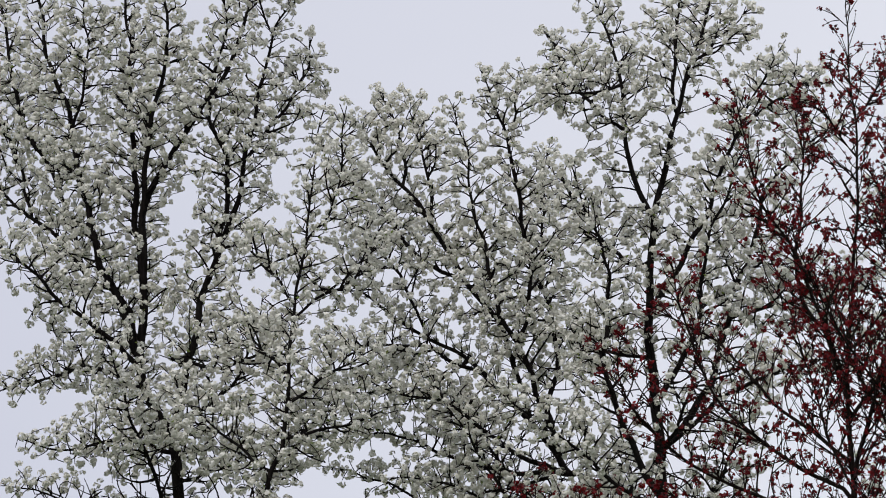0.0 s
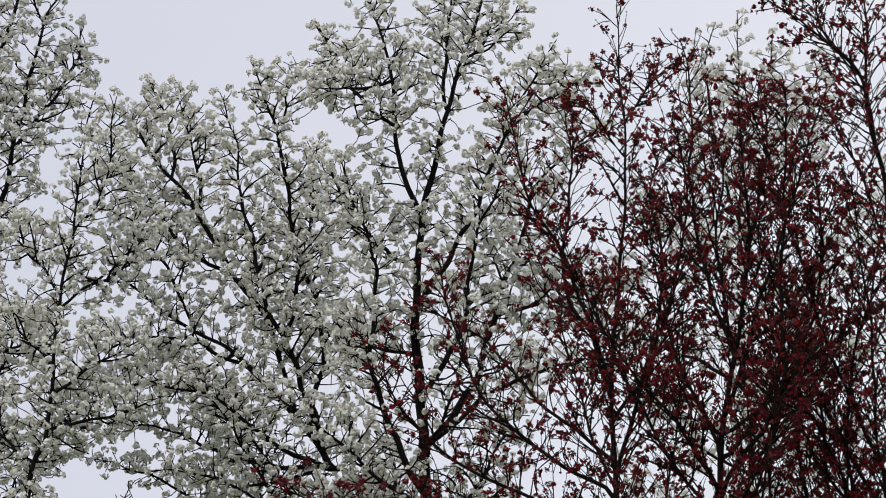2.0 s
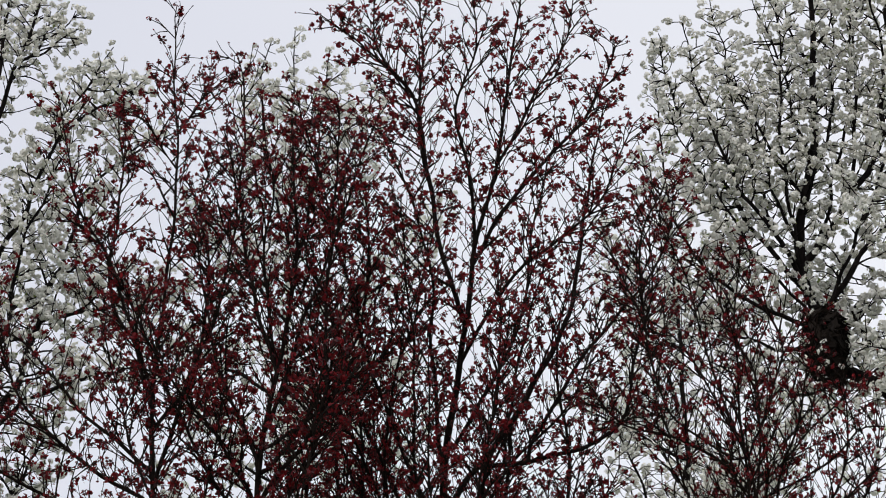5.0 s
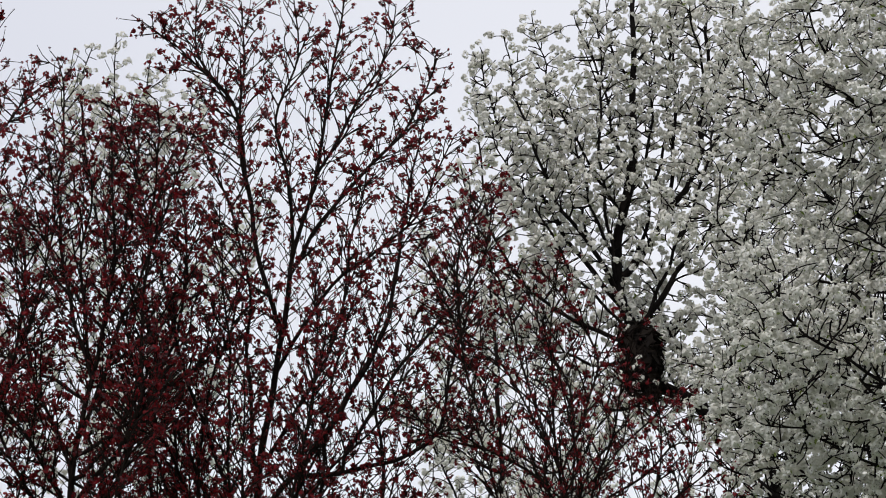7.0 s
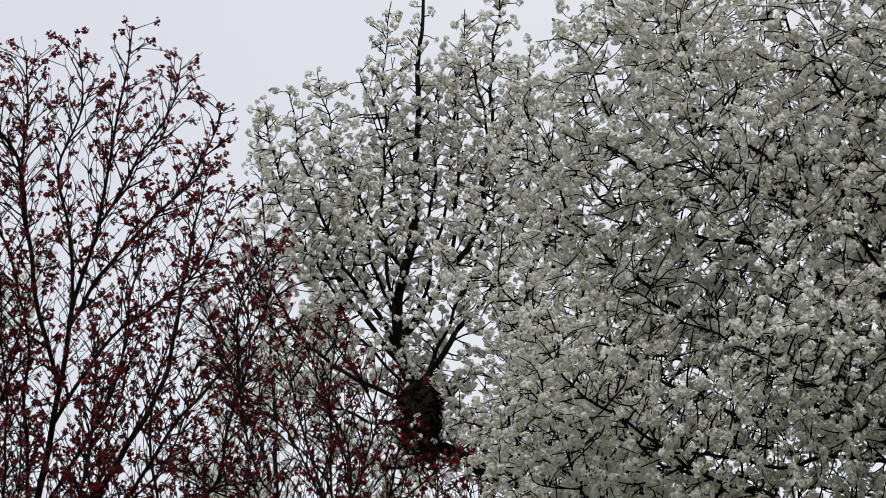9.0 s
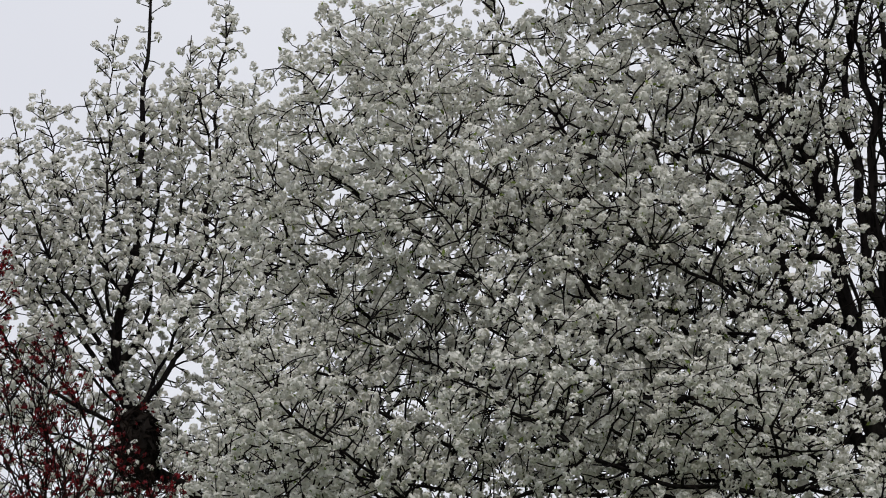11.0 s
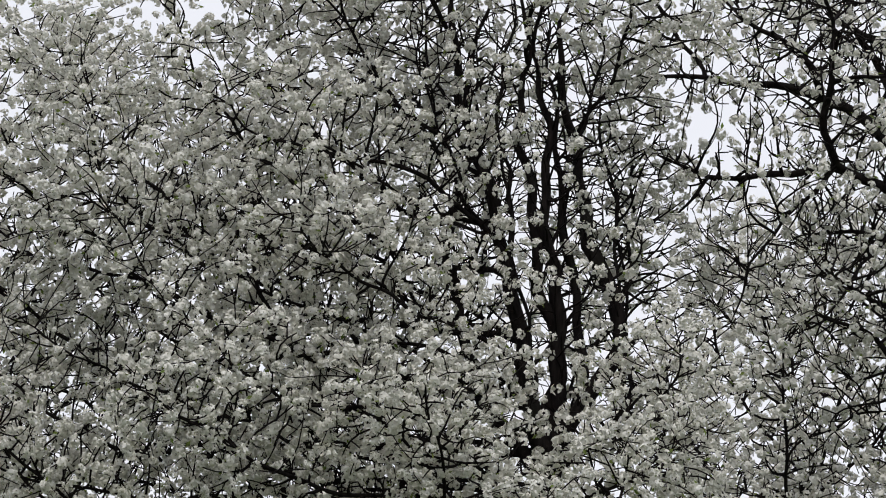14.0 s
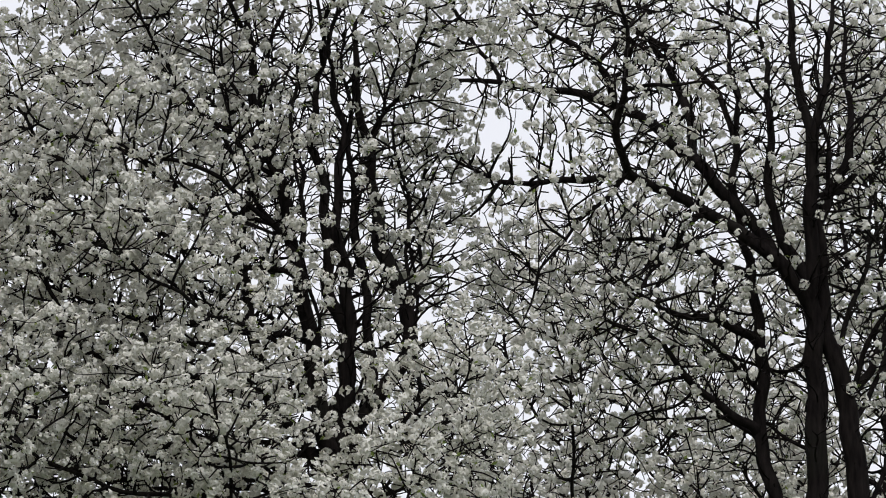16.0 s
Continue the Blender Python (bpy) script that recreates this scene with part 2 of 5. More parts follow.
def grow(limbs, rng, step, reach, density, up, kill, wobble, low, extra, span, zone, rise, girth_all, curl, narrow, steady):
    """Limbs first, then twigs that reach for points scattered round the limbs. Returns places, parents, limb numbers, limb radii."""
    P, par, own, rad, tgt, flowering, way = [], [], [], [], [], [], []
    stem = smooth_line(limbs[0][0], step, rng, 0)
    limbs = list(limbs)
    for k in range(extra):
        z = rng.uniform(*zone)
        p0 = stem[np.argmin(np.abs(stem[:, 2] - z))]
        a = k * 2.39996 + rng.normal(0, 0.3)
        R = span * rng.uniform(0.65, 1.05)
        climb = rng.uniform(*rise)
        bends = [p0 + np.array([math.cos(a) * R * s, math.sin(a) * R * s, climb * R * s ** 1.35]) + rng.normal(0, 0.05, 3) * s for s in (0, 0.2, 0.45, 0.72, 1.0)]
        limbs.append((np.array(bends), 0.8, 0.1, 1.0, 1.0))
    for k, (pts, girth, bare, dens, bloom) in enumerate(limbs):
        line = smooth_line(pts, step, rng, wobble if k else wobble * 0.6)
        length = len(line) * step
        base = 0
        if k:
            base = int(np.argmin(((np.array(P) - line[0]) ** 2).sum(1)))
            line = line[1:]
        n = len(line)
        s = np.linspace(0, 1, n)
        if k == 0:
            r = girth * girth_all * (0.0066 * length * (1 - s) ** 1.0 + 0.005)
        else:
            r = girth * girth_all * ((0.005 + 0.0085 * length) * (1 - s) ** 0.9) + 0.003
            r = np.minimum(r, rad[base] * 0.85)
        for i in range(n):
            par.append(base if i == 0 else len(P) - 1)
            P.append(line[i])
            own.append(k)
            rad.append(r[i])
        if k == 0:
            par[0] = -1
        lo = low if k == 0 else bare
        m = int(density * dens * length * (1 - lo))
        at = lo + (1 - lo) * rng.random(m)
        c = line[np.minimum((at * (n - 1)).astype(int), n - 1)]
        off = unit(rng.normal(0, 1, (m, 3))) * (0.3 + 0.7 * rng.random((m, 1)) ** 0.5) * (reach * (1.0 - narrow * at))[:, None]
        off[:, 2] = off[:, 2] * 0.8 + 0.12 * reach * (1 - at)
        ahead = unit(np.gradient(line, axis=0)) if n > 2 else np.zeros_like(line)
        way.append(ahead)
        tgt.append(c + off + ahead[np.minimum((at * (n - 1)).astype(int), n - 1)] * reach * 0.4 * (0.9 - at)[:, None])
        flowering.append(bloom)
    P = np.array(P)
    par, own, rad = np.array(par), np.array(own), np.array(rad)
    A = np.concatenate(tgt)
    near, dist = nearest(A, P)
    main = len(P)
    way = np.concatenate(way)
    for it in range(30):
        keep = dist > kill
        A, near, dist = A[keep], near[keep], dist[keep]
        if not len(A):
            break
        pull = np.zeros((len(P), 3))
        np.add.at(pull, near, unit(A - P[near]))
        who = np.unique(near)
        d = unit(pull[who]) + steady * way[who]
        d = unit(unit(d) + [0, 0, up] + rng.normal(0, curl, d.shape))
        way = np.concatenate([way, d])
        fresh = P[who] + d * step
        base = len(P)
        P = np.concatenate([P, fresh])
        par, own = np.concatenate([par, who]), np.concatenate([own, own[who]])
        j, best = nearest(A, fresh)
        better = best < dist
        near[better], dist[better] = j[better] + base, best[better]
        stuck = ~better & (rng.random(len(A)) < 0.5)
        A, near, dist = A[~stuck], near[~stuck], dist[~stuck]
        if not len(A):
            break
    return P, par, own, rad, main, np.array(flowering)


def build_tree(name, label, foot, turn, group, bark_mat, clusters, mats, seed, step=0.07, reach=0.42, density=70,
               up=0.35, kill=0.06, wobble=0.013, tip=0.0029, share=0.46, size=0.04, spread=0.03, low=0.55, shown=300,
               part_name="blossom", drop=0.0, extra=8, span=1.3, zone=(5.2, 8.0), girth=1.0, small=0.0, rise=(0.7, 1.25), view_low=0.60, view_high=1.0, curl=0.30, narrow=0.82, steady=0.6, sleeve=2, hollow=None):
    """A tree of the limbs listed for it: trunk, limbs with their twigs, blossom clusters."""
    rng = np.random.default_rng(seed)
    tree = tagged(new(name), label=label, category="tree", group=group)
    tree.matrix_world = pose(foot[0], foot[1], 0, 0, 0, turn)
    P, par, own, rad, main, flowering = grow(branch_plan[seed], rng, step, reach, density, up, kill, wobble, low, extra, span, zone, rise, girth, curl, narrow, steady)
    n = len(P)
    kids = np.bincount(par[1:], minlength=n)
    # twigs: thickness gathered from the tips down
    r = np.full(n, tip)
    acc = np.zeros(n)
    for i in range(n - 1, 0, -1):
        if i >= main:
            r[i] = max(tip, acc[i] ** (1 / 2.1))
            acc[par[i]] += r[i] ** 2.1
    r[:main] = rad
    for i in range(main, n):
        r[i] = min(r[i], r[par[i]] * 0.92)
    # which child carries on straight; then the twigs' kinks are eased
    fol = np.zeros(n, bool)
    heir = {}
    for i in range(1, n):
        p = par[i]
        if p not in heir and own[p] == own[i]:
            heir[p] = i
            fol[i] = True
    mid = np.array([a for a in heir if a >= main], int)
    nxt = np.array([heir[a] for a in mid], int)
    for _ in range(2):
        P[mid] = 0.4 * P[mid] + 0.3 * (P[par[mid]] + P[nxt])
    d = np.zeros((n, 3))
    d[1:] = unit(P[1:] - P[par[1:]])
    d[0] = (0, 0, 1)
    lead = d.copy()
    for a, b in heir.items():
        lead[a] = unit((d[a] + d[b])[None])[0]
    lead[0] = (0, 0, 1)
    # chains: each runs on as long as one piece follows straight from another
    chain = np.arange(n)
    for i in range(1, n):
        if fol[i]:
            chain[i] = chain[par[i]]

    def wood(name, nodes, sides, parent, kind=""):
        nodes = nodes[nodes > 0]
        start = nodes[~fol[nodes] | (par[nodes] == 0)]
        ids = np.full(n, -1)
        ids[nodes] = np.arange(len(nodes))
        first = np.full(n, -1)
        first[start] = len(nodes) + np.arange(len(start))
        at = np.concatenate([P[nodes], P[par[start]]])
        ax = np.concatenate([lead[nodes], d[start]])
        rr = np.concatenate([r[nodes], np.where(par[start] == 0, r[0], np.minimum(r[start] * 1.25, r[par[start]]))])
        a, b = square_axes(ax)
        ang = np.arange(sides) * 2 * np.pi / sides
        ring = at[:, None] + rr[:, None, None] * (a[:, None] * np.cos(ang)[None, :, None] + b[:, None] * np.sin(ang)[None, :, None])
        behind = np.where(first[nodes] >= 0, first[nodes], ids[par[nodes]])
        k = np.arange(sides)
        lo, hi = behind[:, None] * sides, ids[nodes][:, None] * sides
        quads = np.stack([lo + k, lo + (k + 1) % sides, hi + (k + 1) % sides, hi + k], 2).reshape(-1, 4)
        return child(name, mesh_from(name, ring, quads, [bark_mat]), parent, kind=kind)

    every = np.arange(n)
    limb_obs = {}
    rest = every >= main
    for k in range(own[:main].max() + 1):
        sel = every[:main][own[:main] == k]
        tail = every[rest & np.isin(chain, chain[sel])]
        rest[tail] = False
        limb_obs[k] = wood("trunk" if k == 0 else "limb", np.concatenate([sel, tail]), 10 if k == 0 else 7, tree)
    heads, counts = np.unique(chain[rest], return_counts=True)
    big = heads[np.argsort(-counts)][:90]
    for h in big:
        sel = every[rest & (chain == h)]
        if len(sel) >= 4:
            rest[sel] = False
            wood("branch", sel, 5, limb_obs[own[h]])
    if rest.any():
        wood("fine_twig_growth", every[rest], 3, tree, kind="stuff")
    # blossoms on thin wood
    thin = np.where((r < 0.0085) & (np.arange(n) > 3) & (P[:, 2] > 1.5))[0]
    ends = thin[kids[thin] == 0]
    mids = thin[kids[thin] > 0]
    gen = np.zeros(n, int)
    for i in range(main, n):
        gen[i] = gen[par[i]] + 1
    to_tip = np.where(kids == 0, 0, 99)
    for i in range(n - 1, 0, -1):
        to_tip[par[i]] = min(to_tip[par[i]], to_tip[i] + 1)
    mids = mids[(rng.random(len(mids)) < np.where(to_tip[mids] <= sleeve, np.where(mids < main, max(share, 0.6), share), share * 0.12)) & ((gen[mids] > 1) | (mids < main))]
    ends = ends[rng.random(len(ends)) >= drop]
    sit = np.concatenate([ends, mids])
    sit = sit[rng.random(len(sit)) < flowering[own[sit]]]
    sit = sit[(P[sit, 2] < view_high * P[:, 2].max()) | (rng.random(len(sit)) < 0.4)]
    sit = sit[(P[sit, 2] > view_low * P[:, 2].max()) | (rng.random(len(sit)) < 0.1)]
    if hollow is not None:
        # the inner crown round the fork carries bare twigs, with hardly a blossom
        away = np.linalg.norm((P[sit] - np.array(hollow[:3])) / np.array(hollow[3:]), axis=1)
        sit = sit[rng.random(len(sit)) < np.clip((away - 0.55) / 0.45, 0.12, 1.0)]
    axis = unit(d[sit] * np.where(kids[sit] == 0, 0.8, 0.15)[:, None] + rng.normal(0, 0.55, (len(sit), 3)) + [0, 0, 0.45])
    c = P[sit] + axis * spread * rng.uniform(0.5, 1.3, (len(sit), 1))
    sc = size * (rng.uniform(0.72, 1.22, len(sit)) if small == 0 else np.where(rng.random(len(sit)) < small, rng.uniform(0.3, 0.5, len(sit)), rng.uniform(0.7, 1.25, len(sit))))
    order = rng.permutation(len(sit))
    sit, axis, c, sc = sit[order], axis[order], c[order], sc[order]
    which = rng.integers(0, len(clusters), len(sit))
    spin = rng.random(len(sit)) * 6.28
    a, b = square_axes(axis)
    ca, sa = np.cos(spin)[:, None], np.sin(spin)[:, None]
    a, b = a * ca + b * sa, b * ca - a * sa
    view = np.where(P[sit, 2] > view_low * P[:, 2].max())[0][:shown]
    single = np.zeros(len(sit), bool)
    single[view] = True
    for j in view:
        ob = child(part_name, SHARED[clusters[which[j]]], tree)
        s = sc[j]
        ob.matrix_local = Matrix(((a[j, 0] * s, b[j, 0] * s, axis[j, 0] * s, c[j, 0]), (a[j, 1] * s, b[j, 1] * s, axis[j, 1] * s, c[j, 1]),
                                  (a[j, 2] * s, b[j, 2] * s, axis[j, 2] * s, c[j, 2]), (0, 0, 0, 1)))
    V, Q, I, base = [], [], [], 0
    for w, key in enumerate(clusters):
        sel = np.where((which == w) & ~single)[0]
        if not len(sel):
            continue
        v, q, idx = SHAPES[key]
        rot = np.stack([a[sel], b[sel], axis[sel]], 1) * sc[sel, None, None]
        vv = np.einsum("vk,nkj->nvj", v, rot) + c[sel, None]
        V.append(vv.reshape(-1, 3))
        Q.append((q[None] + (np.arange(len(sel)) * len(v))[:, None, None]).reshape(-1, 3) + base)
        I.append(np.tile(idx, len(sel)))
        base += V[-1].shape[0]
    if V:
        me = mesh_from("blossom_mass", np.concatenate(V), np.concatenate(Q), mats, np.concatenate(I), smooth=False, sides=3)
        child("blossom_mass", me, tree, kind="stuff")
    return tree


SHAPES, SHARED = {}, {}
PEAR_MATS, MAPLE_MATS = [PETAL, ANTHER, LEAF], [MAPLE_RED, MAPLE_DARK]
shape_rng = np.random.default_rng(11)
for k in range(5):
    SHAPES["pear_far", k] = pear_cluster(shape_rng, 7 + k % 2, 1.0, 1 if k == 1 else 0, 5, 0.46, 0.3)
    SHAPES["pear_near", k] = pear_cluster(shape_rng, 11 + k % 3, 1.0, 1 if k == 2 else 0, 5, 0.35, 0.6)
    SHAPES["pear_loose", k] = pear_cluster(shape_rng, 10 + k % 3, 1.0, 1 if k % 2 else 0, 5, 0.38, 0.5)
    SHAPES["maple", k] = maple_cluster(shape_rng, 13 + k % 3, 1.0)
for key, (v, q, idx) in SHAPES.items():
    SHARED[key] = mesh_from("maple_flower_tuft" if key[0] == "maple" else "pear_blossom", v, q,
                            MAPLE_MATS if key[0] == "maple" else PEAR_MATS, idx, smooth=False, sides=3)
FAR = [("pear_far", k) for k in range(5)]
NEAR = [("pear_near", k) for k in range(5)]
LOOSE = [("pear_loose", k) for k in range(5)] + [("pear_far", 0)]
TUFT = [("maple", k) for k in range(5)]

# ---------------------------------------------------------------- ground
bm = bmesh.new()
bmesh.ops.create_grid(bm, x_segments=60, y_segments=60, size=600)
for v in bm.verts:
    v.co.z = 0.0 if v.co.length < 60 else 0.8 * noise.noise(v.co * 0.01)
me = bpy.data.meshes.new("ground")
bm.to_mesh(me)
bm.free()
me.materials.append(grass_material())
tagged(new("ground", me), label="short spring grass lawn reaching the horizon", category="ground", kind="structure")

# ---------------------------------------------------------------- the trees
limb(1, (0.1, 0, 0), (0.03, 0, 5.36), (-0.01, 0, 7.61), (-0.09, 0, 8.11), (-0.27, 0, 8.5), (-0.27, 0, 9.01), (-0.29, 0, 9.49), (-0.25, 0, 9.79), (-0.09, 0, 10.09), (0.08, 0, 10.4), (0.32, 0, 10.8), (0.43, 0, 11.3), (0.46, 0, 11.89), girth=1.35)
limb(1, (-0.27, 0, 8.55), (-0.5, -0.08, 8.78), (-0.77, -0.16, 8.94), (-1.03, -0.24, 9.2), (-1.33, -0.32, 9.33), (-1.63, -0.4, 9.42))
limb(1, (-0.27, 0, 8.6), (-0.45, 0.07, 9.03), (-0.64, 0.13, 9.6), (-0.78, 0.2, 10.27), (-0.95, 0.27, 10.87), (-1.07, 0.33, 11.57), (-1.12, 0.4, 11.98))
limb(1, (-0.27, 0, 8.69), (-0.42, 0.18, 9.08), (-0.67, 0.36, 9.35), (-1.04, 0.54, 9.79), (-1.36, 0.72, 10.12), (-1.62, 0.9, 10.5))
limb(1, (-0.29, 0, 9.49), (-0.27, -0.1, 9.94), (-0.22, -0.2, 10.23), (-0.15, -0.3, 10.6), (-0.16, -0.4, 11.17), (-0.12, -0.5, 11.59))
limb(1, (-0.28, 0, 9.18), (-0.33, 0.07, 9.87), (-0.36, 0.15, 10.51), (-0.41, 0.22, 11.29), (-0.46, 0.3, 11.86))
limb(1, (-0.05, 0, 7.95), (0.0, -0.04, 8.45), (0.1, -0.07, 8.93), (0.23, -0.11, 9.38), (0.39, -0.15, 9.97), (0.47, -0.19, 10.4), (0.58, -0.22, 10.88), (0.76, -0.26, 11.16), (0.81, -0.3, 11.35))
limb(1, (-0.11, -0.02, 8.64), (0.25, -0.29, 8.49), (0.54, -0.55, 8.58), (0.72, -0.82, 8.7))
limb(1, (-0.24, 0, 8.43), (-0.7, 0.27, 8.64), (-1.01, 0.53, 8.6), (-1.36, 0.8, 8.59))
limb(1, (-0.12, 0, 8.18), (0.22, -0.2, 8.27), (0.4, -0.4, 8.51), (0.54, -0.6, 8.92))
limb(1, (0.39, -0.15, 9.97), (0.62, -0.08, 10.32), (0.82, -0.02, 10.67), (0.88, 0.05, 10.96))
limb(1, (-0.67, 0.36, 9.35), (-0.88, 0.53, 10.02), (-1.14, 0.71, 10.61), (-1.28, 0.88, 11.27), (-1.38, 1.06, 11.94))
limb(1, (0.23, -0.11, 9.38), (0.28, -0.34, 9.86), (0.16, -0.56, 10.27), (0.24, -0.79, 10.67), (0.26, -1.01, 11.06))
limb(1, (-0.07, 0, 7.97), (-0.38, -0.13, 8.07), (-0.74, -0.27, 7.92), (-1.07, -0.4, 7.96))
limb(1, (-0.04, 0, 7.79), (0.3, 0.25, 7.94), (0.49, 0.5, 8.28))
limb(1, (-0.12, -0.5, 11.59), (-0.09, -0.35, 12.23), (-0.02, -0.2, 12.81), girth=.7)
limb(1, (-1.07, 0.33, 11.57), (-0.95, 0.08, 12.06), (-0.88, -0.17, 12.47), girth=.7)
limb(1, (-0.41, 0.22, 11.29), (-0.53, 0.52, 12.04), (-0.51, 0.82, 12.95), girth=.7)
limb(1, (0.58, -0.22, 10.88), (0.38, -0.52, 11.34), (0.33, -0.82, 11.83), girth=.7)
limb(1, (-1.04, 0.54, 9.79), (-1.21, 0.67, 10.39), (-1.43, 0.81, 10.98), (-1.57, 0.94, 11.54), girth=.7)
limb(1, (-0.78, 0.2, 10.27), (-0.69, -0.05, 10.72), (-0.7, -0.3, 11.24), girth=.7)
limb(1, (-0, 0, 7.4), (0.41, -0.13, 7.58), (0.7, -0.27, 7.78), (0.81, -0.4, 8.05), girth=.7)
limb(1, (-0, 0, 7.4), (-0.45, 0.17, 7.57), (-0.87, 0.33, 7.76), (-1.22, 0.5, 7.91), girth=.7)
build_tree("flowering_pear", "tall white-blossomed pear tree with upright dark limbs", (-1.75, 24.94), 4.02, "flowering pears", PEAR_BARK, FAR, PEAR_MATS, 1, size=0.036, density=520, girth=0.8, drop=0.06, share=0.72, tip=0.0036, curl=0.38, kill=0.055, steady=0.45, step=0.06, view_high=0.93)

limb(2, (-0.07, 0, 0), (-0.04, 0, 5.14), (0, 0, 7.25), (0.09, 0, 7.65), (0.14, 0, 8.05), (0.17, 0, 8.57), (0.24, 0, 8.98), (0.29, 0, 9.29), (0.31, 0, 9.59), (0.36, 0, 9.94))
limb(2, (0.17, 0, 8.57), (0.05, 0.1, 8.77), (-0.06, 0.2, 8.97), (-0.12, 0.3, 9.19))
limb(2, (0.09, 0, 7.69), (0.31, -0.13, 7.71), (0.59, -0.27, 7.76), (0.8, -0.4, 7.8))
limb(2, (0.14, 0, 8.1), (-0.01, 0.2, 8.35), (-0.15, 0.4, 8.5))
limb(2, (0.24, 0, 8.98), (0.4, -0.1, 9.18), (0.49, -0.2, 9.49), (0.5, -0.3, 9.78))
limb(2, (0.17, 0, 8.48), (0.39, 0.17, 8.7), (0.61, 0.33, 8.9), (0.76, 0.5, 9.18))
limb(2, (0.12, 0, 7.91), (0.42, -0.25, 8.06), (0.66, -0.5, 8.13))
build_tree("flowering_pear", "slender white-blossomed pear tree with one thin leader", (-1.12, 23.47), 2.73, "flowering pears", PEAR_BARK, FAR, PEAR_MATS, 2, size=0.036, density=520, girth=0.7, extra=4, span=0.8, drop=0.06, share=0.72, tip=0.0036, curl=0.38, kill=0.055, steady=0.45, step=0.06)

limb(3, (0.06, 0, 0), (0.07, 0, 5.42), (0.02, 0, 7.71), (-0.11, 0, 7.99), (-0.33, 0, 8.33), (-0.54, 0, 8.57), (-0.75, 0, 8.76), (-1.02, 0, 8.93), (-1.29, 0, 9.11), (-1.57, 0, 9.34), girth=1.7)
limb(3, (-0.33, 0, 8.33), (-0.46, 0.03, 8.8), (-0.56, 0.05, 9.09), (-0.77, 0.08, 9.37), (-1, 0.1, 9.79), (-1.2, 0.12, 10.07), (-1.36, 0.15, 10.31), (-1.5, 0.18, 10.54), (-1.61, 0.2, 10.63), girth=1.5)
limb(3, (-0.45, 0.02, 8.76), (-0.36, -0.03, 9.07), (-0.33, -0.08, 9.5), (-0.4, -0.13, 9.97), (-0.48, -0.18, 10.33), (-0.55, -0.23, 10.6), (-0.64, -0.28, 10.79), girth=1.4)
limb(3, (-0.13, 0, 8.02), (-0.25, -0.08, 8.41), (-0.38, -0.17, 8.71), (-0.53, -0.25, 9.08), (-0.66, -0.33, 9.54), (-0.73, -0.42, 10.01), (-0.84, -0.5, 10.47))
limb(3, (-0.1, 0, 7.96), (-0.73, 0.15, 8.04), (-1.04, 0.3, 8.24), (-1.36, 0.45, 8.35), (-1.68, 0.6, 8.45))
limb(3, (-0.68, 0, 8.69), (-1.1, -0.13, 8.82), (-1.47, -0.27, 8.81), (-1.77, -0.4, 8.83))
limb(3, (-1.2, 0.12, 10.07), (-1.18, 0.22, 10.36), (-1.26, 0.32, 10.6), (-1.4, 0.42, 10.92))
limb(3, (-1, 0.1, 9.79), (-1.02, 0.17, 10.21), (-1.12, 0.23, 10.48), (-1.16, 0.3, 10.66))
limb(3, (-0.48, -0.18, 10.33), (-0.39, -0.28, 10.46), (-0.38, -0.38, 10.71))
limb(3, (-0.25, 0, 8.21), (-0.15, 0.17, 8.8), (-0.24, 0.35, 9.5), (-0.24, 0.52, 10.06), (-0.17, 0.7, 10.56))
limb(3, (-0.77, 0.08, 9.37), (-1.11, 0.2, 9.56), (-1.31, 0.33, 9.89), (-1.51, 0.45, 10.19), (-1.72, 0.57, 10.32))
limb(3, (-0.09, 0, 7.94), (-0.49, -0.17, 8.11), (-0.86, -0.35, 8.35), (-1.23, -0.52, 8.42), (-1.52, -0.7, 8.5))
limb(3, (-0.11, 0, 7.99), (-0.34, 0.13, 7.91), (-0.81, 0.27, 7.91), (-1.2, 0.4, 8.07))
limb(3, (-1.02, 0, 8.93), (-1.24, -0.2, 9.36), (-1.43, -0.4, 9.58), (-1.61, -0.6, 9.64))
limb(3, (0.04, 0, 6.66), (-0.5, 0.12, 7.36), (-1.04, 0.25, 7.79), (-1.51, 0.38, 8.07), (-1.83, 0.5, 8.19), girth=.8)
limb(3, (0.03, 0, 7.08), (-0.49, -0.17, 7.6), (-0.94, -0.33, 7.81), (-1.31, -0.5, 7.81), girth=.8)
limb(3, (-0.75, 0, 8.76), (-1.03, 0.1, 8.63), (-1.42, 0.2, 8.59), (-1.74, 0.3, 8.66), girth=.7)
build_tree("flowering_pear", "white-blossomed pear tree with limbs arching to one side", (0.92, 25.48), -2.08, "flowering pears", PEAR_BARK, FAR, PEAR_MATS, 3, size=0.036, density=520, girth=0.75, zone=(6.0, 7.4), extra=5, low=0.75, hollow=(-0.1, 0.0, 7.95, 0.75, 0.9, 0.75), drop=0.06, share=0.72, tip=0.0036, curl=0.38, kill=0.055, steady=0.45, step=0.06)

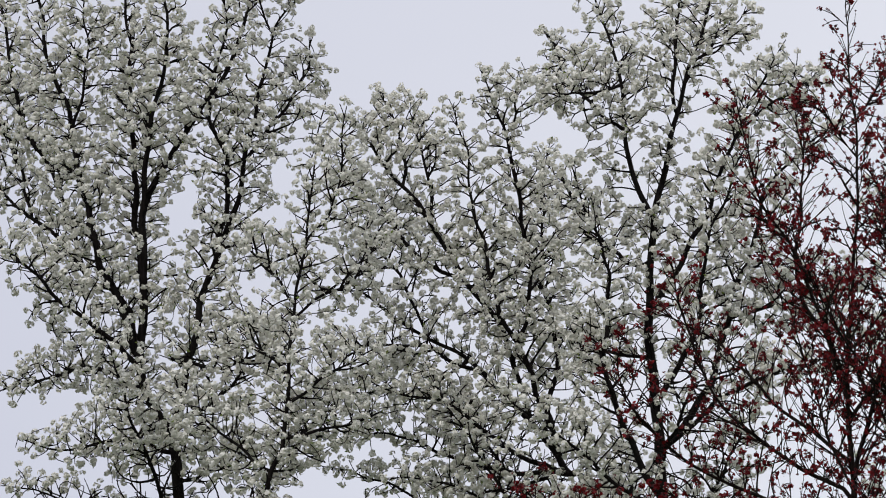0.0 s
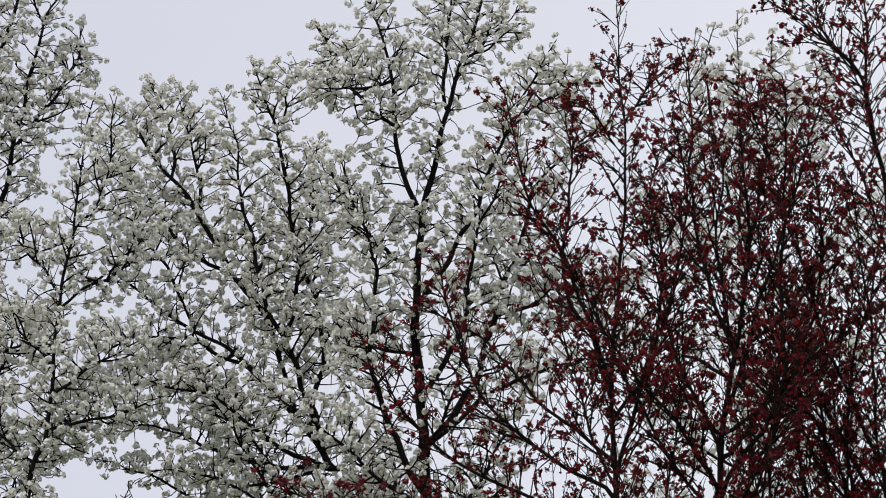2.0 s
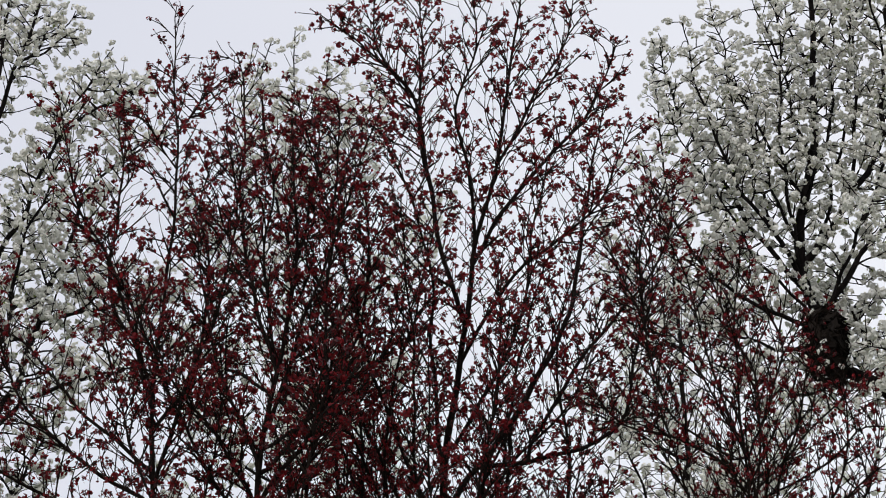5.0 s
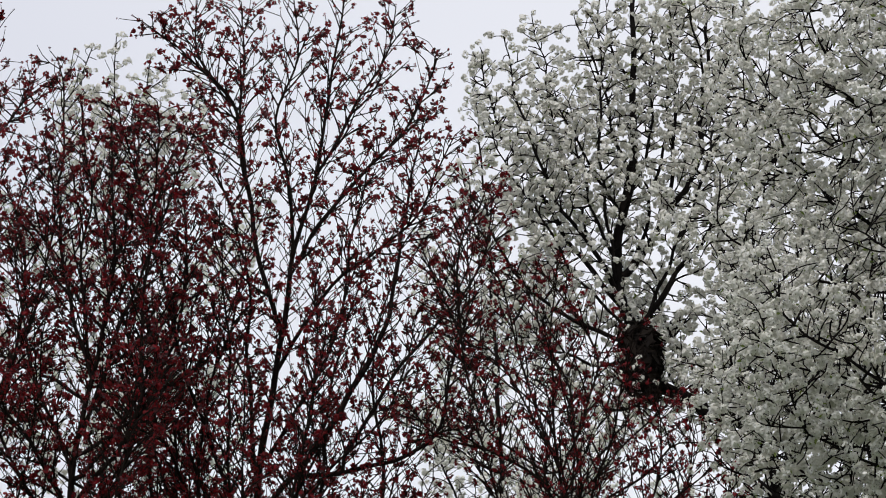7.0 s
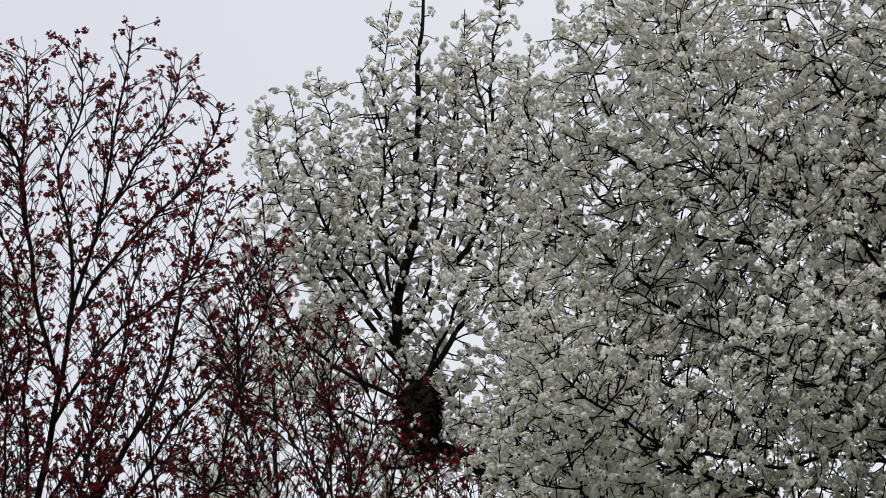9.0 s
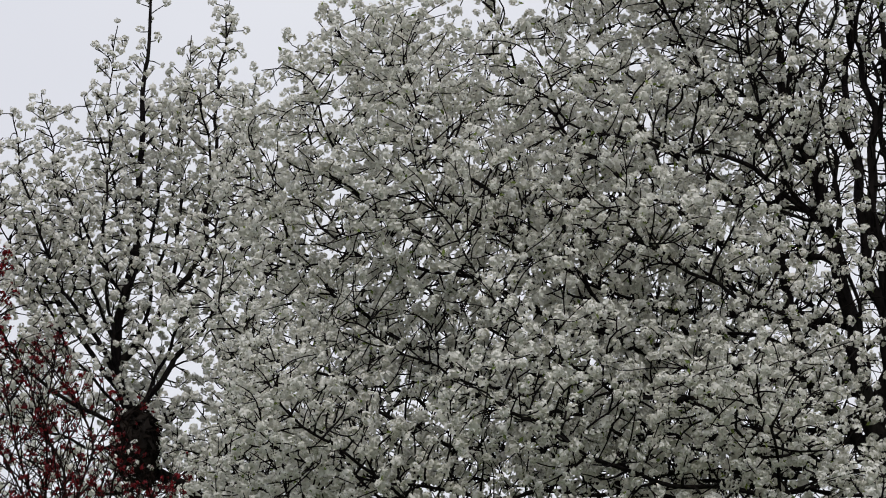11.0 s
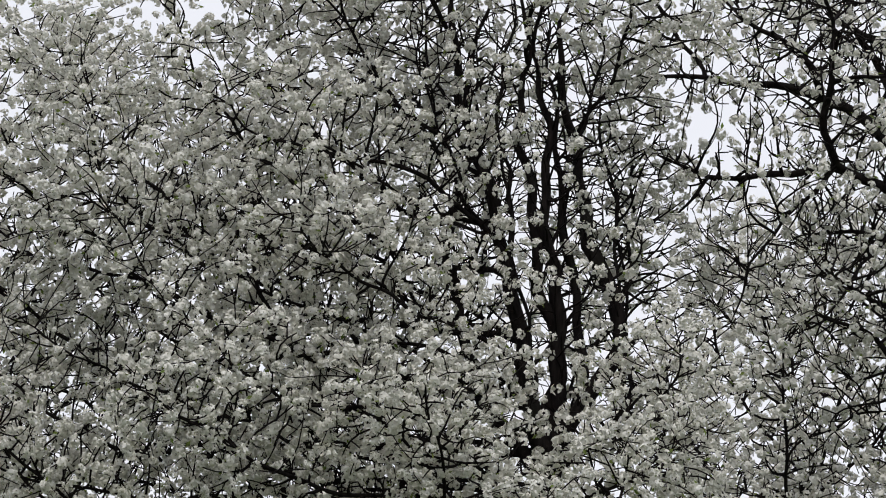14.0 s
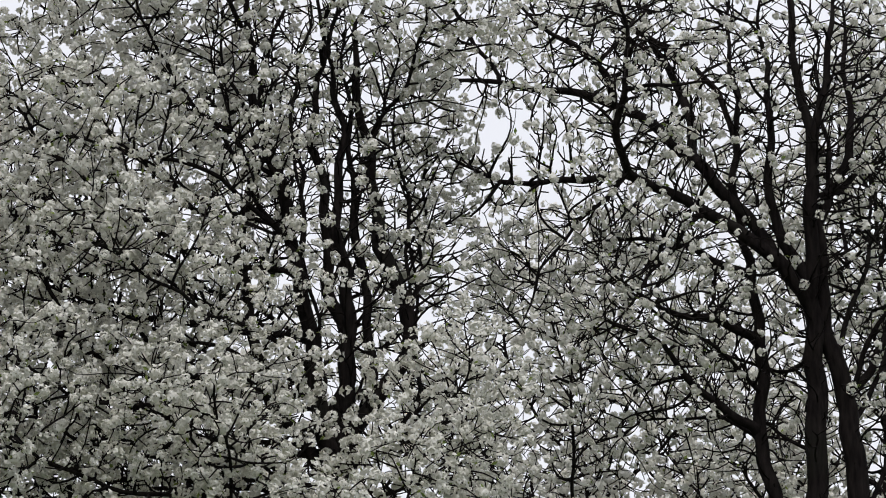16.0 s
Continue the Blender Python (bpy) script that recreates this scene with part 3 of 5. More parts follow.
limb(4, (-0.08, 0, 0), (-0.02, 0, 5.19), (0, 0, 7.34), (-0.04, 0, 7.94), (-0.07, 0, 8.46), (-0.07, 0, 8.92), (-0.04, 0, 9.27), (0.05, 0, 9.61), (0.12, 0, 10), (0.23, 0, 10.35), (0.35, 0, 10.67), (0.45, 0, 11.06), girth=1.5)
limb(4, (-0.04, 0, 9.27), (-0.13, -0.06, 9.48), (-0.21, -0.12, 9.85), (-0.26, -0.18, 10.3), (-0.36, -0.24, 10.6), (-0.42, -0.3, 10.94))
limb(4, (-0.07, 0, 8.95), (-0.32, 0.17, 9.11), (-0.54, 0.33, 9.49), (-0.67, 0.5, 9.8))
limb(4, (-0.04, 0, 8.03), (0.2, -0.06, 8.46), (0.27, -0.12, 8.8), (0.3, -0.18, 9.09), (0.46, -0.24, 9.41), (0.61, -0.3, 9.73))
limb(4, (-0.02, 0, 7.72), (0.24, 0.1, 8.05), (0.47, 0.2, 8.74), (0.6, 0.3, 9.15), (0.7, 0.4, 9.53), (0.97, 0.5, 9.91), (1.2, 0.6, 10.16))
limb(4, (-0.07, 0, 8.63), (0.17, -0.1, 9.04), (0.37, -0.2, 9.42), (0.5, -0.3, 9.73), (0.62, -0.4, 10), (0.86, -0.5, 10.29))
limb(4, (0.45, 0.19, 8.67), (0.81, 0.32, 8.76), (1.15, 0.46, 8.95), (1.46, 0.59, 9.1))
limb(4, (0, 0, 7.34), (-0.34, -0.15, 8.05), (-0.35, -0.3, 8.91), (-0.45, -0.45, 9.17), (-0.59, -0.6, 9.49))
limb(4, (-0.21, -0.12, 9.85), (-0.41, -0.04, 10.04), (-0.56, 0.03, 10.23), (-0.65, 0.1, 10.46), (-0.72, 0.18, 10.69))
limb(4, (0.12, 0, 10), (0.12, 0.07, 10.42), (0.15, 0.13, 10.84), (0.13, 0.2, 11.11))
limb(4, (-0.24, -0.16, 10.14), (-0.59, -0.36, 10.01), (-0.65, -0.56, 10.02))
limb(4, (0.5, -0.3, 9.73), (0.77, -0.13, 10.01), (0.96, 0.03, 10.18), (1.03, 0.2, 10.34))
limb(4, (0.23, 0, 10.35), (0.38, 0.1, 10.5), (0.45, 0.2, 10.78))
limb(4, (0, 0.01, 7.75), (0.41, -0.16, 8.03), (0.81, -0.32, 8.16), (1.16, -0.49, 8.14))
limb(4, (-0.06, 0, 8.32), (-0.41, 0.25, 8.47), (-0.64, 0.5, 8.7))
build_tree("flowering_pear", "white-blossomed pear tree with a straight dark trunk", (1.41, 23.96), -3.36, "flowering pears", PEAR_BARK, FAR, PEAR_MATS, 4, size=0.036, density=520, girth=0.8, drop=0.06, share=0.72, tip=0.0036, curl=0.38, kill=0.055, steady=0.45, step=0.06, extra=5, low=0.72, hollow=(0.1, 0.0, 8.0, 0.6, 0.8, 0.8))

limb(9, (-0.03, 0, 0), (-0, 0, 5.77), (0.02, 0, 8.29), (-0.01, 0, 9.59), (-0.01, 0, 10.49), (0.01, 0, 11.4), (-0, 0, 12.13))
limb(9, (-0.01, 0, 10.41), (-0.19, 0.1, 11.07), (-0.23, 0.2, 11.7), (-0.18, 0.3, 12.16))
limb(9, (0, 0, 10.98), (0.2, -0.15, 11.34), (0.27, -0.3, 11.86))
limb(9, (-0.01, 0, 10.49), (0.37, 0.13, 10.98), (0.55, 0.27, 11.48), (0.61, 0.4, 11.9))
limb(9, (-0.01, 0, 9.76), (-0.41, -0.13, 10.23), (-0.7, -0.27, 10.45), (-0.8, -0.4, 10.66))
limb(9, (0, 0, 9.11), (-0.46, 0.17, 9.47), (-0.98, 0.33, 9.7), (-1.42, 0.5, 9.93))
limb(9, (-0.01, 0, 9.47), (0.53, -0.13, 9.9), (0.95, -0.27, 10.3), (1.17, -0.4, 10.79))
limb(9, (0.01, 0, 8.88), (0.56, 0.2, 9.29), (1.09, 0.4, 9.61))
build_tree("flowering_pear", "white-blossomed pear tree standing behind the red maples", (4.02, 27.71), -8.26, "flowering pears", PEAR_BARK, FAR, PEAR_MATS, 9, size=0.036, density=430, girth=0.7, zone=(6.0, 9.0), extra=16, share=0.7, drop=0.05, steady=0.45, curl=0.38)

limb(10, (-0.2, 0, 0), (-0.02, 0, 6.02), (0.09, 0, 8.7), (0.05, 0, 10.09), (0, 0, 11.14), (-0.08, 0, 12.01), (-0.12, 0, 12.8))
limb(10, (0.07, 0, 9.58), (-0.21, 0.13, 10.33), (-0.46, 0.27, 10.95), (-0.54, 0.4, 11.43))
limb(10, (0.05, 0, 10.09), (0.35, -0.2, 10.72), (0.46, -0.4, 11.22))
limb(10, (0.08, 0, 9.2), (-0.5, -0.2, 9.49), (-0.93, -0.4, 9.64))
build_tree("flowering_pear", "pale white-blossomed pear tree far behind the maples", (7.33, 29.09), -14.15, "flowering pears", PEAR_BARK, FAR, PEAR_MATS, 10, size=0.036, density=380, girth=0.7, zone=(6.0, 9.0), extra=14, share=0.7, drop=0.05, steady=0.45, curl=0.38)

limb(11, (1.25, 0, 0), (1.07, 0, 5.42), (0.69, 0, 7.35), (0.3, 0, 7.7), (0.01, 0, 7.87), (-0.11, 0, 8.15), (-0.2, 0, 8.44), (-0.21, 0, 8.76), (-0.16, 0, 8.92), (-0.11, 0, 9.24), (-0.1, 0, 9.79), (-0.07, 0, 10.54), (-0.06, 0, 10.96), girth=2.0)
limb(11, (-0.16, 0, 8.92), (-0.36, -0.1, 9.2), (-0.49, -0.2, 9.5), (-0.6, -0.3, 9.72), girth=.8)
limb(11, (-0.21, 0, 8.5), (0.03, 0.06, 8.82), (0.29, 0.12, 9.28), (0.36, 0.18, 9.86), (0.41, 0.24, 10.72), (0.41, 0.3, 11.01))
limb(11, (-0.16, 0, 8.31), (-0.42, 0.1, 8.69), (-0.69, 0.2, 9.16), (-0.91, 0.3, 9.6), (-1.05, 0.4, 10.05), (-1.11, 0.5, 10.2), girth=.8)
limb(11, (-0.2, 0, 8.44), (-0.42, -0.12, 8.76), (-0.64, -0.25, 9.11), (-0.78, -0.38, 9.51), (-0.87, -0.5, 9.93), girth=.8)
limb(11, (-0.11, 0, 8.15), (0.24, 0.1, 8.69), (0.52, 0.2, 9.2), (0.62, 0.3, 9.83), (0.61, 0.4, 10.59), girth=.8)
limb(11, (-0.12, 0, 9.18), (-0.24, -0.07, 9.58), (-0.36, -0.13, 9.93), (-0.43, -0.2, 10.16), girth=.8)
limb(11, (0.1, 0.08, 8.95), (0.15, 0.14, 9.51), (0.16, 0.21, 10.06), (0.13, 0.28, 10.44), girth=.8)
limb(11, (-0.09, 0, 8.1), (-0.52, -0.15, 8.25), (-0.86, -0.3, 8.56), (-1.06, -0.45, 8.9), (-1.14, -0.6, 9.14), girth=.8)
limb(11, (-0.04, 0, 8), (-0.42, 0.2, 8.07), (-0.77, 0.4, 8.27), (-1.1, 0.6, 8.54), girth=.7)
limb(11, (-0.1, 0, 9.74), (-0.21, -0.15, 10), (-0.26, -0.3, 10.2), girth=.7)
limb(11, (0.55, 0, 7.47), (0.56, 0.07, 7.89), (0.48, 0.13, 8.48), (0.65, 0.2, 9.02), (0.83, 0.27, 9.52), (0.95, 0.33, 10), (0.92, 0.4, 10.67), girth=1.0)
limb(11, (0.36, 0.18, 9.86), (0.27, -0.02, 10.12), (0.2, -0.22, 10.36), girth=.7)
limb(11, (-0.21, 0, 8.65), (-0.35, -0.1, 8.91), (-0.42, -0.2, 9.24), (-0.49, -0.3, 9.57), girth=.7)
limb(11, (-0.16, 0, 8.92), (-0.01, 0.1, 9.35), (0.04, 0.2, 9.9), (0.02, 0.3, 10.32), girth=.7)
limb(11, (0.09, 0, 7.82), (-0.2, -0.17, 7.68), (-0.54, -0.33, 7.71), (-0.8, -0.5, 7.8), girth=.7)
limb(11, (0.41, 0, 7.6), (0.13, 0.17, 8.2), (-0.01, 0.33, 8.54), (-0.22, 0.5, 8.81), girth=.7)
limb(11, (-0.18, 0, 8.36), (-0.4, 0.1, 8.9), (-0.58, 0.18, 9.6), (-0.72, 0.24, 10.35), girth=.5)
limb(11, (-0.2, 0, 8.44), (-0.28, -0.15, 9.1), (-0.3, -0.25, 9.8), (-0.27, -0.32, 10.6), girth=.5)
limb(11, (-0.2, 0, 8.44), (0.0, 0.15, 9.0), (0.14, 0.25, 9.8), (0.22, 0.3, 10.8), girth=.5)
limb(11, (-0.11, 0, 8.15), (0.18, -0.12, 8.7), (0.4, -0.2, 9.4), (0.54, -0.25, 10.2), girth=.5)
limb(11, (0.3, 0, 7.7), (0.5, 0.1, 8.4), (0.7, 0.15, 9.1), (0.8, 0.15, 9.9), girth=.5)
limb(11, (-0.11, 0, 8.15), (-0.45, -0.1, 8.55), (-0.76, -0.18, 9.0), (-1.0, -0.22, 9.5), girth=.5)
build_tree("flowering_pear", "white-blossomed pear tree with tall thin top shoots", (6.45, 21.56), -16.65, "flowering pears", PEAR_BARK, FAR, PEAR_MATS, 11, size=0.036, density=255, girth=0.75, zone=(5.0, 8.0), drop=0.06, share=0.72, tip=0.0036, curl=0.38, kill=0.055, steady=0.45, step=0.06)

limb(12, (0.05, 0, 0), (0.05, 0, 3.84), (0.01, 0, 5.57), (-0.03, 0, 5.97), (-0.09, 0, 6.3), (-0.17, 0, 6.74), (-0.23, 0, 7.01), (-0.33, 0, 7.34), (-0.38, 0, 7.69), (-0.43, 0, 8.05), girth=2.2, bloom=.6)
limb(12, (-0.02, 0, 5.86), (0.04, 0.04, 6.26), (-0.02, 0.08, 6.62), (-0.1, 0.12, 7.13), (-0.09, 0.16, 7.65), (-0.07, 0.2, 8.13), dens=.35, girth=1.5, bloom=.5)
limb(12, (-0.01, 0, 5.82), (0.07, -0.02, 6.25), (0.04, -0.04, 6.58), (0.01, -0.06, 7.06), (-0.02, -0.08, 7.65), (-0.02, -0.1, 8.02), dens=.35, girth=1.5, bloom=.5)
limb(12, (-0.01, -0, 5.86), (0.28, 0.06, 6.32), (0.25, 0.13, 6.68), (0.19, 0.2, 6.92), (0.13, 0.26, 7.33), (0.09, 0.33, 7.84), (0.1, 0.4, 8.16), dens=.4, girth=2.0, bloom=.5)
limb(12, (-0.17, 0, 6.74), (-0.32, -0.03, 7.15), (-0.62, -0.05, 7.4), (-0.83, -0.08, 7.75), (-0.9, -0.1, 8.05), girth=.6)
limb(12, (-0.16, 0, 6.66), (-0.62, -0.12, 6.71), (-1.07, -0.24, 6.99), (-1.32, -0.36, 7.25), (-1.47, -0.48, 7.53), (-1.53, -0.6, 7.7), girth=.5)
limb(12, (-0.1, 0, 6.38), (-0.68, 0.1, 6.49), (-1.25, 0.2, 6.73), (-1.71, 0.3, 7.21), (-1.92, 0.4, 7.63), (-2.11, 0.5, 7.96), girth=.5)
limb(12, (-0.06, 0, 6.12), (-0.9, -0.08, 6.25), (-1.54, -0.16, 6.55), (-2, -0.24, 6.87), (-2.18, -0.32, 7.11), (-2.29, -0.4, 7.41), girth=.45)
limb(12, (-0.02, 0, 5.89), (-1.14, 0.08, 6.01), (-1.85, 0.16, 6.39), (-2.34, 0.24, 6.74), (-2.53, 0.32, 7.08), (-2.63, 0.4, 7.47), girth=.45)
limb(12, (-0, 0, 5.68), (-1.36, -0.06, 5.83), (-1.9, -0.12, 5.97), (-2.31, -0.18, 6.19), (-2.61, -0.24, 6.42), (-2.65, -0.3, 6.62), girth=.4)
limb(12, (0.01, 0, 5.57), (-0.89, -0.2, 5.6), (-1.55, -0.4, 5.6), (-2.19, -0.6, 5.67), (-2.38, -0.8, 5.82), girth=.4)
limb(12, (-0.19, 0, 6.84), (-0.68, 0.2, 7.09), (-1.02, 0.4, 7.56), (-1.24, 0.6, 8.07), (-1.3, 0.8, 8.37), girth=.5)
limb(12, (-0.08, 0, 6.24), (-0.39, -0.23, 6.38), (-0.74, -0.45, 6.46), (-0.91, -0.68, 6.57), (-0.94, -0.9, 6.7), girth=.5)
limb(12, (-0.03, 0, 5.97), (-0.44, -0.25, 6), (-0.87, -0.5, 5.93), (-1.21, -0.75, 6.04), (-1.41, -1, 6.15), girth=.5)
limb(12, (-1.26, -0.82, 6.07), (-1.61, -0.74, 6.52), (-1.76, -0.67, 6.88), (-1.82, -0.59, 7.15), (-1.85, -0.52, 7.4), girth=.5)
limb(12, (0.04, -0.01, 6.09), (0.24, 0.14, 6.39), (0.37, 0.29, 6.85), (0.36, 0.44, 7.28), (0.26, 0.59, 7.76), girth=.5, dens=.5)
limb(12, (-0.01, 0, 5.82), (0.27, -0.2, 5.9), (0.45, -0.4, 5.98), (0.54, -0.6, 6.15), girth=.5)
limb(12, (-0.32, -0.03, 7.15), (-0.46, 0.08, 7.62), (-0.55, 0.18, 8.08), girth=.5)
limb(12, (0, 0, 5.64), (-0.26, -0.23, 5.77), (-0.48, -0.45, 5.75), (-0.65, -0.68, 5.83), (-0.68, -0.9, 5.96), girth=.5)
limb(12, (0, 0, 5.64), (0.22, -0.23, 5.66), (0.4, -0.47, 5.69), (0.52, -0.7, 5.75), girth=.5)
limb(12, (-1.54, -0.16, 6.55), (-1.98, 0.01, 6.71), (-2.26, 0.17, 6.87), (-2.37, 0.34, 7.18), girth=.4)
limb(12, (0.02, 0, 5.08), (-0.89, -0.23, 5.25), (-1.76, -0.45, 5.55), (-2.22, -0.68, 5.81), (-2.33, -0.9, 6.02), girth=.5)
limb(12, (0.03, 0, 4.77), (-1.37, 0.12, 5.27), (-2.31, 0.25, 5.65), (-2.58, 0.38, 5.88), (-2.72, 0.5, 6.06), girth=.5)
limb(12, (0.02, 0, 5.24), (-1.12, -0.12, 5.39), (-1.97, -0.25, 5.65), (-2.35, -0.38, 6.04), (-2.45, -0.5, 6.12), girth=.5)
limb(12, (0.02, 0, 5.24), (-0.92, 0.23, 5.71), (-1.55, 0.45, 6.18), (-2.11, 0.68, 6.55), (-2.37, 0.9, 6.89), girth=.5)
limb(12, (-0.06, 0, 6.12), (-0.68, 0.23, 6.31), (-1.26, 0.45, 6.62), (-1.58, 0.68, 7.03), (-1.7, 0.9, 7.45), girth=.5)
limb(12, (-0.19, -0, 6.78), (-0.52, -0.2, 7.02), (-0.88, -0.4, 7.05), (-1.14, -0.6, 7.03), (-1.3, -0.8, 7.25), girth=.5)
limb(12, (-0.29, -0.02, 7.08), (-0.53, 0.18, 7.36), (-0.78, 0.38, 7.7), (-0.99, 0.58, 8.16), girth=.5)
limb(12, (0.01, 0, 5.41), (-0.44, -0.3, 5.56), (-0.96, -0.6, 5.63), (-1.28, -0.9, 5.73), (-1.55, -1.2, 5.82), girth=.5)
limb(12, (0.02, 0, 5.24), (-0.31, -0.3, 5.43), (-0.39, -0.6, 5.57), (-0.42, -0.9, 5.71), (-0.43, -1.2, 5.89), girth=.5)
limb(12, (0.01, 0, 5.41), (0.22, -0.33, 5.45), (0.28, -0.67, 5.54), (0.3, -1, 5.63), girth=.5)
limb(12, (-0.68, 0.23, 6.31), (-0.93, 0.47, 6.62), (-1.14, 0.72, 6.91), (-1.31, 0.97, 7.26), (-1.38, 1.23, 7.62), girth=.5)
limb(12, (-0.9, -0.08, 6.25), (-1.07, -0.23, 6.39), (-1.24, -0.38, 6.63), (-1.64, -0.53, 6.69), (-1.9, -0.68, 6.88), girth=.5)
limb(12, (-2, -0.24, 6.87), (-2.06, -0.14, 7.2), (-2.11, -0.04, 7.47), (-2.24, 0.06, 7.77), girth=.5)
limb(12, (-1.76, -0.67, 6.88), (-1.85, -0.57, 7.23), (-1.94, -0.47, 7.52), girth=.5)
limb(12, (-0.43, 0, 8.05), (-0.52, 0.1, 8.54), (-0.59, 0.2, 9.13), (-0.67, 0.3, 9.6), girth=.6)
limb(12, (-0.07, 0.2, 8.13), (-0.04, -0.1, 8.57), (-0.07, -0.4, 9.08), girth=.6)
limb(12, (-0.9, -0.1, 8.05), (-1, -0.35, 8.35), (-1.03, -0.6, 8.67), girth=.5)
limb(12, (-0.02, -0.1, 8.02), (0.18, 0.2, 8.7), (0.32, 0.5, 9.39), girth=.6)
limb(12, (-1.53, -0.6, 7.7), (-1.48, -0.25, 8.18), (-1.39, 0.1, 8.7), girth=.5)
limb(12, (-0.38, 0, 7.69), (-0.6, -0.33, 7.97), (-0.75, -0.67, 8.33), (-0.75, -1, 8.54), girth=.5)
limb(12, (-0.83, -0.08, 7.75), (-1.11, -0.48, 7.97), (-1.21, -0.88, 8.14), girth=.5)
limb(12, (-0.09, 0.16, 7.65), (0.05, -0.34, 7.94), (0.12, -0.84, 8.22), girth=.5)
limb(12, (0.13, 0.26, 7.33), (0.32, -0.09, 7.64), (0.4, -0.44, 8.02), girth=.5)
limb(12, (-0.02, 0, 5.89), (-0.69, 0.25, 6.1), (-1.41, 0.5, 6.44), (-1.98, 0.75, 6.88), (-2.32, 1, 7.29), girth=.3, dens=1.6, bloom=.15)
limb(12, (-0.02, -0.02, 5.65), (-0.69, 0.28, 5.82), (-1.53, 0.58, 6.11), (-2.23, 0.88, 6.47), (-2.63, 1.18, 6.88), girth=.3, dens=1.6, bloom=.15)
limb(12, (-0.1, 0, 6.34), (-0.54, 0.3, 6.75), (-1.13, 0.6, 7.12), (-1.56, 0.9, 7.55), (-1.74, 1.2, 8.05), girth=.3, dens=1.6, bloom=.15)
limb(12, (-0.22, -0.02, 6.8), (-0.44, 0.31, 7.33), (-0.74, 0.65, 7.86), (-0.96, 0.98, 8.32), girth=.3, dens=1.6, bloom=.15)
limb(12, (0.07, -0.05, 5.84), (0.13, 0.21, 6.51), (0.1, 0.48, 7.25), (0.04, 0.75, 7.98), girth=.3, dens=1.6, bloom=.1)
limb(12, (-0.03, 0, 5.97), (-0.22, 0.23, 6.52), (-0.26, 0.47, 7.26), (-0.2, 0.7, 8.03), girth=.3, dens=1.6, bloom=.1)
limb(12, (0.01, 0, 5.41), (-0.92, 0.25, 5.58), (-1.74, 0.5, 5.8), (-2.4, 0.75, 6.13), (-2.61, 1, 6.41), girth=.3, dens=1.6, bloom=.15)
limb(12, (-0.06, 0.04, 6.07), (-0.59, 0.19, 6.37), (-0.97, 0.34, 6.48), (-1.36, 0.49, 6.73), (-1.77, 0.64, 6.89), girth=.3, dens=1.4, bloom=.15)
limb(12, (0, 0, 5.64), (-0.41, 0.23, 5.94), (-0.84, 0.45, 6.06), (-1.28, 0.68, 6.29), (-1.64, 0.9, 6.56), girth=.3, dens=1.6, bloom=.15)
limb(12, (-0.14, 0.03, 6.38), (-0.67, -0.02, 6.6), (-1.22, -0.07, 6.84), (-1.78, -0.12, 6.93), (-2.1, -0.17, 6.77), girth=.3, dens=1.2, bloom=.2)
limb(12, (-0.01, 0, 5.75), (0.33, 0.2, 6.16), (0.33, 0.4, 6.72), (0.27, 0.6, 7.29), (0.19, 0.8, 7.9), girth=.3, dens=1.4, bloom=.1)
limb(12, (0.02, 0, 5.24), (-1.38, 0.28, 5.54), (-2.12, 0.55, 5.82), (-2.56, 0.83, 6), (-2.75, 1.1, 6.13), girth=.3, dens=1.4, bloom=.15)
limb(12, (-0.09, 0.08, 6.17), (-0.53, -0.04, 6.35), (-0.99, -0.17, 6.46), (-1.43, -0.29, 6.67), (-1.75, -0.42, 6.9), girth=.3, dens=1.0, bloom=.3)
limb(12, (-0.01, 0, 5.75), (-0.67, -0.17, 5.83), (-1.24, -0.35, 5.93), (-1.81, -0.52, 6.13), (-2.1, -0.7, 6.26), girth=.3, dens=1.0, bloom=.3)
limb(12, (-0.22, -0.02, 6.8), (-0.57, -0.19, 6.93), (-0.93, -0.35, 7.12), (-1.19, -0.52, 7.36), girth=.3, dens=1.0, bloom=.3)
limb(12, (-0.01, 0, 5.75), (-0.29, 0.03, 6.27), (-0.36, 0.06, 6.81), (-0.29, 0.09, 7.37), (-0.24, 0.12, 7.89), (-0.24, 0.15, 8.16), girth=1.1, dens=.6, bloom=.3)
limb(12, (-0, 0, 5.71), (0.14, 0.06, 6.13), (0.12, 0.12, 6.75), (0.05, 0.19, 7.4), (0.03, 0.25, 7.94), girth=1.1, dens=.6, bloom=.3)
limb(12, (-0.04, 0.02, 6.02), (-0.07, 0.01, 6.35), (-0.14, -0, 6.84), (-0.17, -0.02, 7.33), (-0.12, -0.03, 7.93), girth=1.0, dens=.6, bloom=.3)
limb(12, (0.04, -0.04, 5.64), (0.32, 0.03, 5.97), (0.3, 0.11, 6.5), (0.28, 0.18, 7.02), (0.24, 0.26, 7.55), girth=1.1, dens=.6, bloom=.3)
limb(12, (0.03, 0, 4.61), (-1.36, 0.07, 5.1), (-2.29, 0.15, 5.43), (-2.53, 0.22, 5.64), (-2.69, 0.3, 5.79), girth=.4)
limb(12, (0.03, 0, 4.77), (-1.12, -0.15, 5.11), (-1.96, -0.3, 5.36), (-2.31, -0.45, 5.55), (-2.38, -0.6, 5.7), girth=.4)
limb(12, (0.04, 0, 4.45), (-1.6, 0.23, 5.02), (-2.44, 0.45, 5.41), (-2.69, 0.68, 5.72), (-2.87, 0.9, 5.98), girth=.4, bloom=.5)
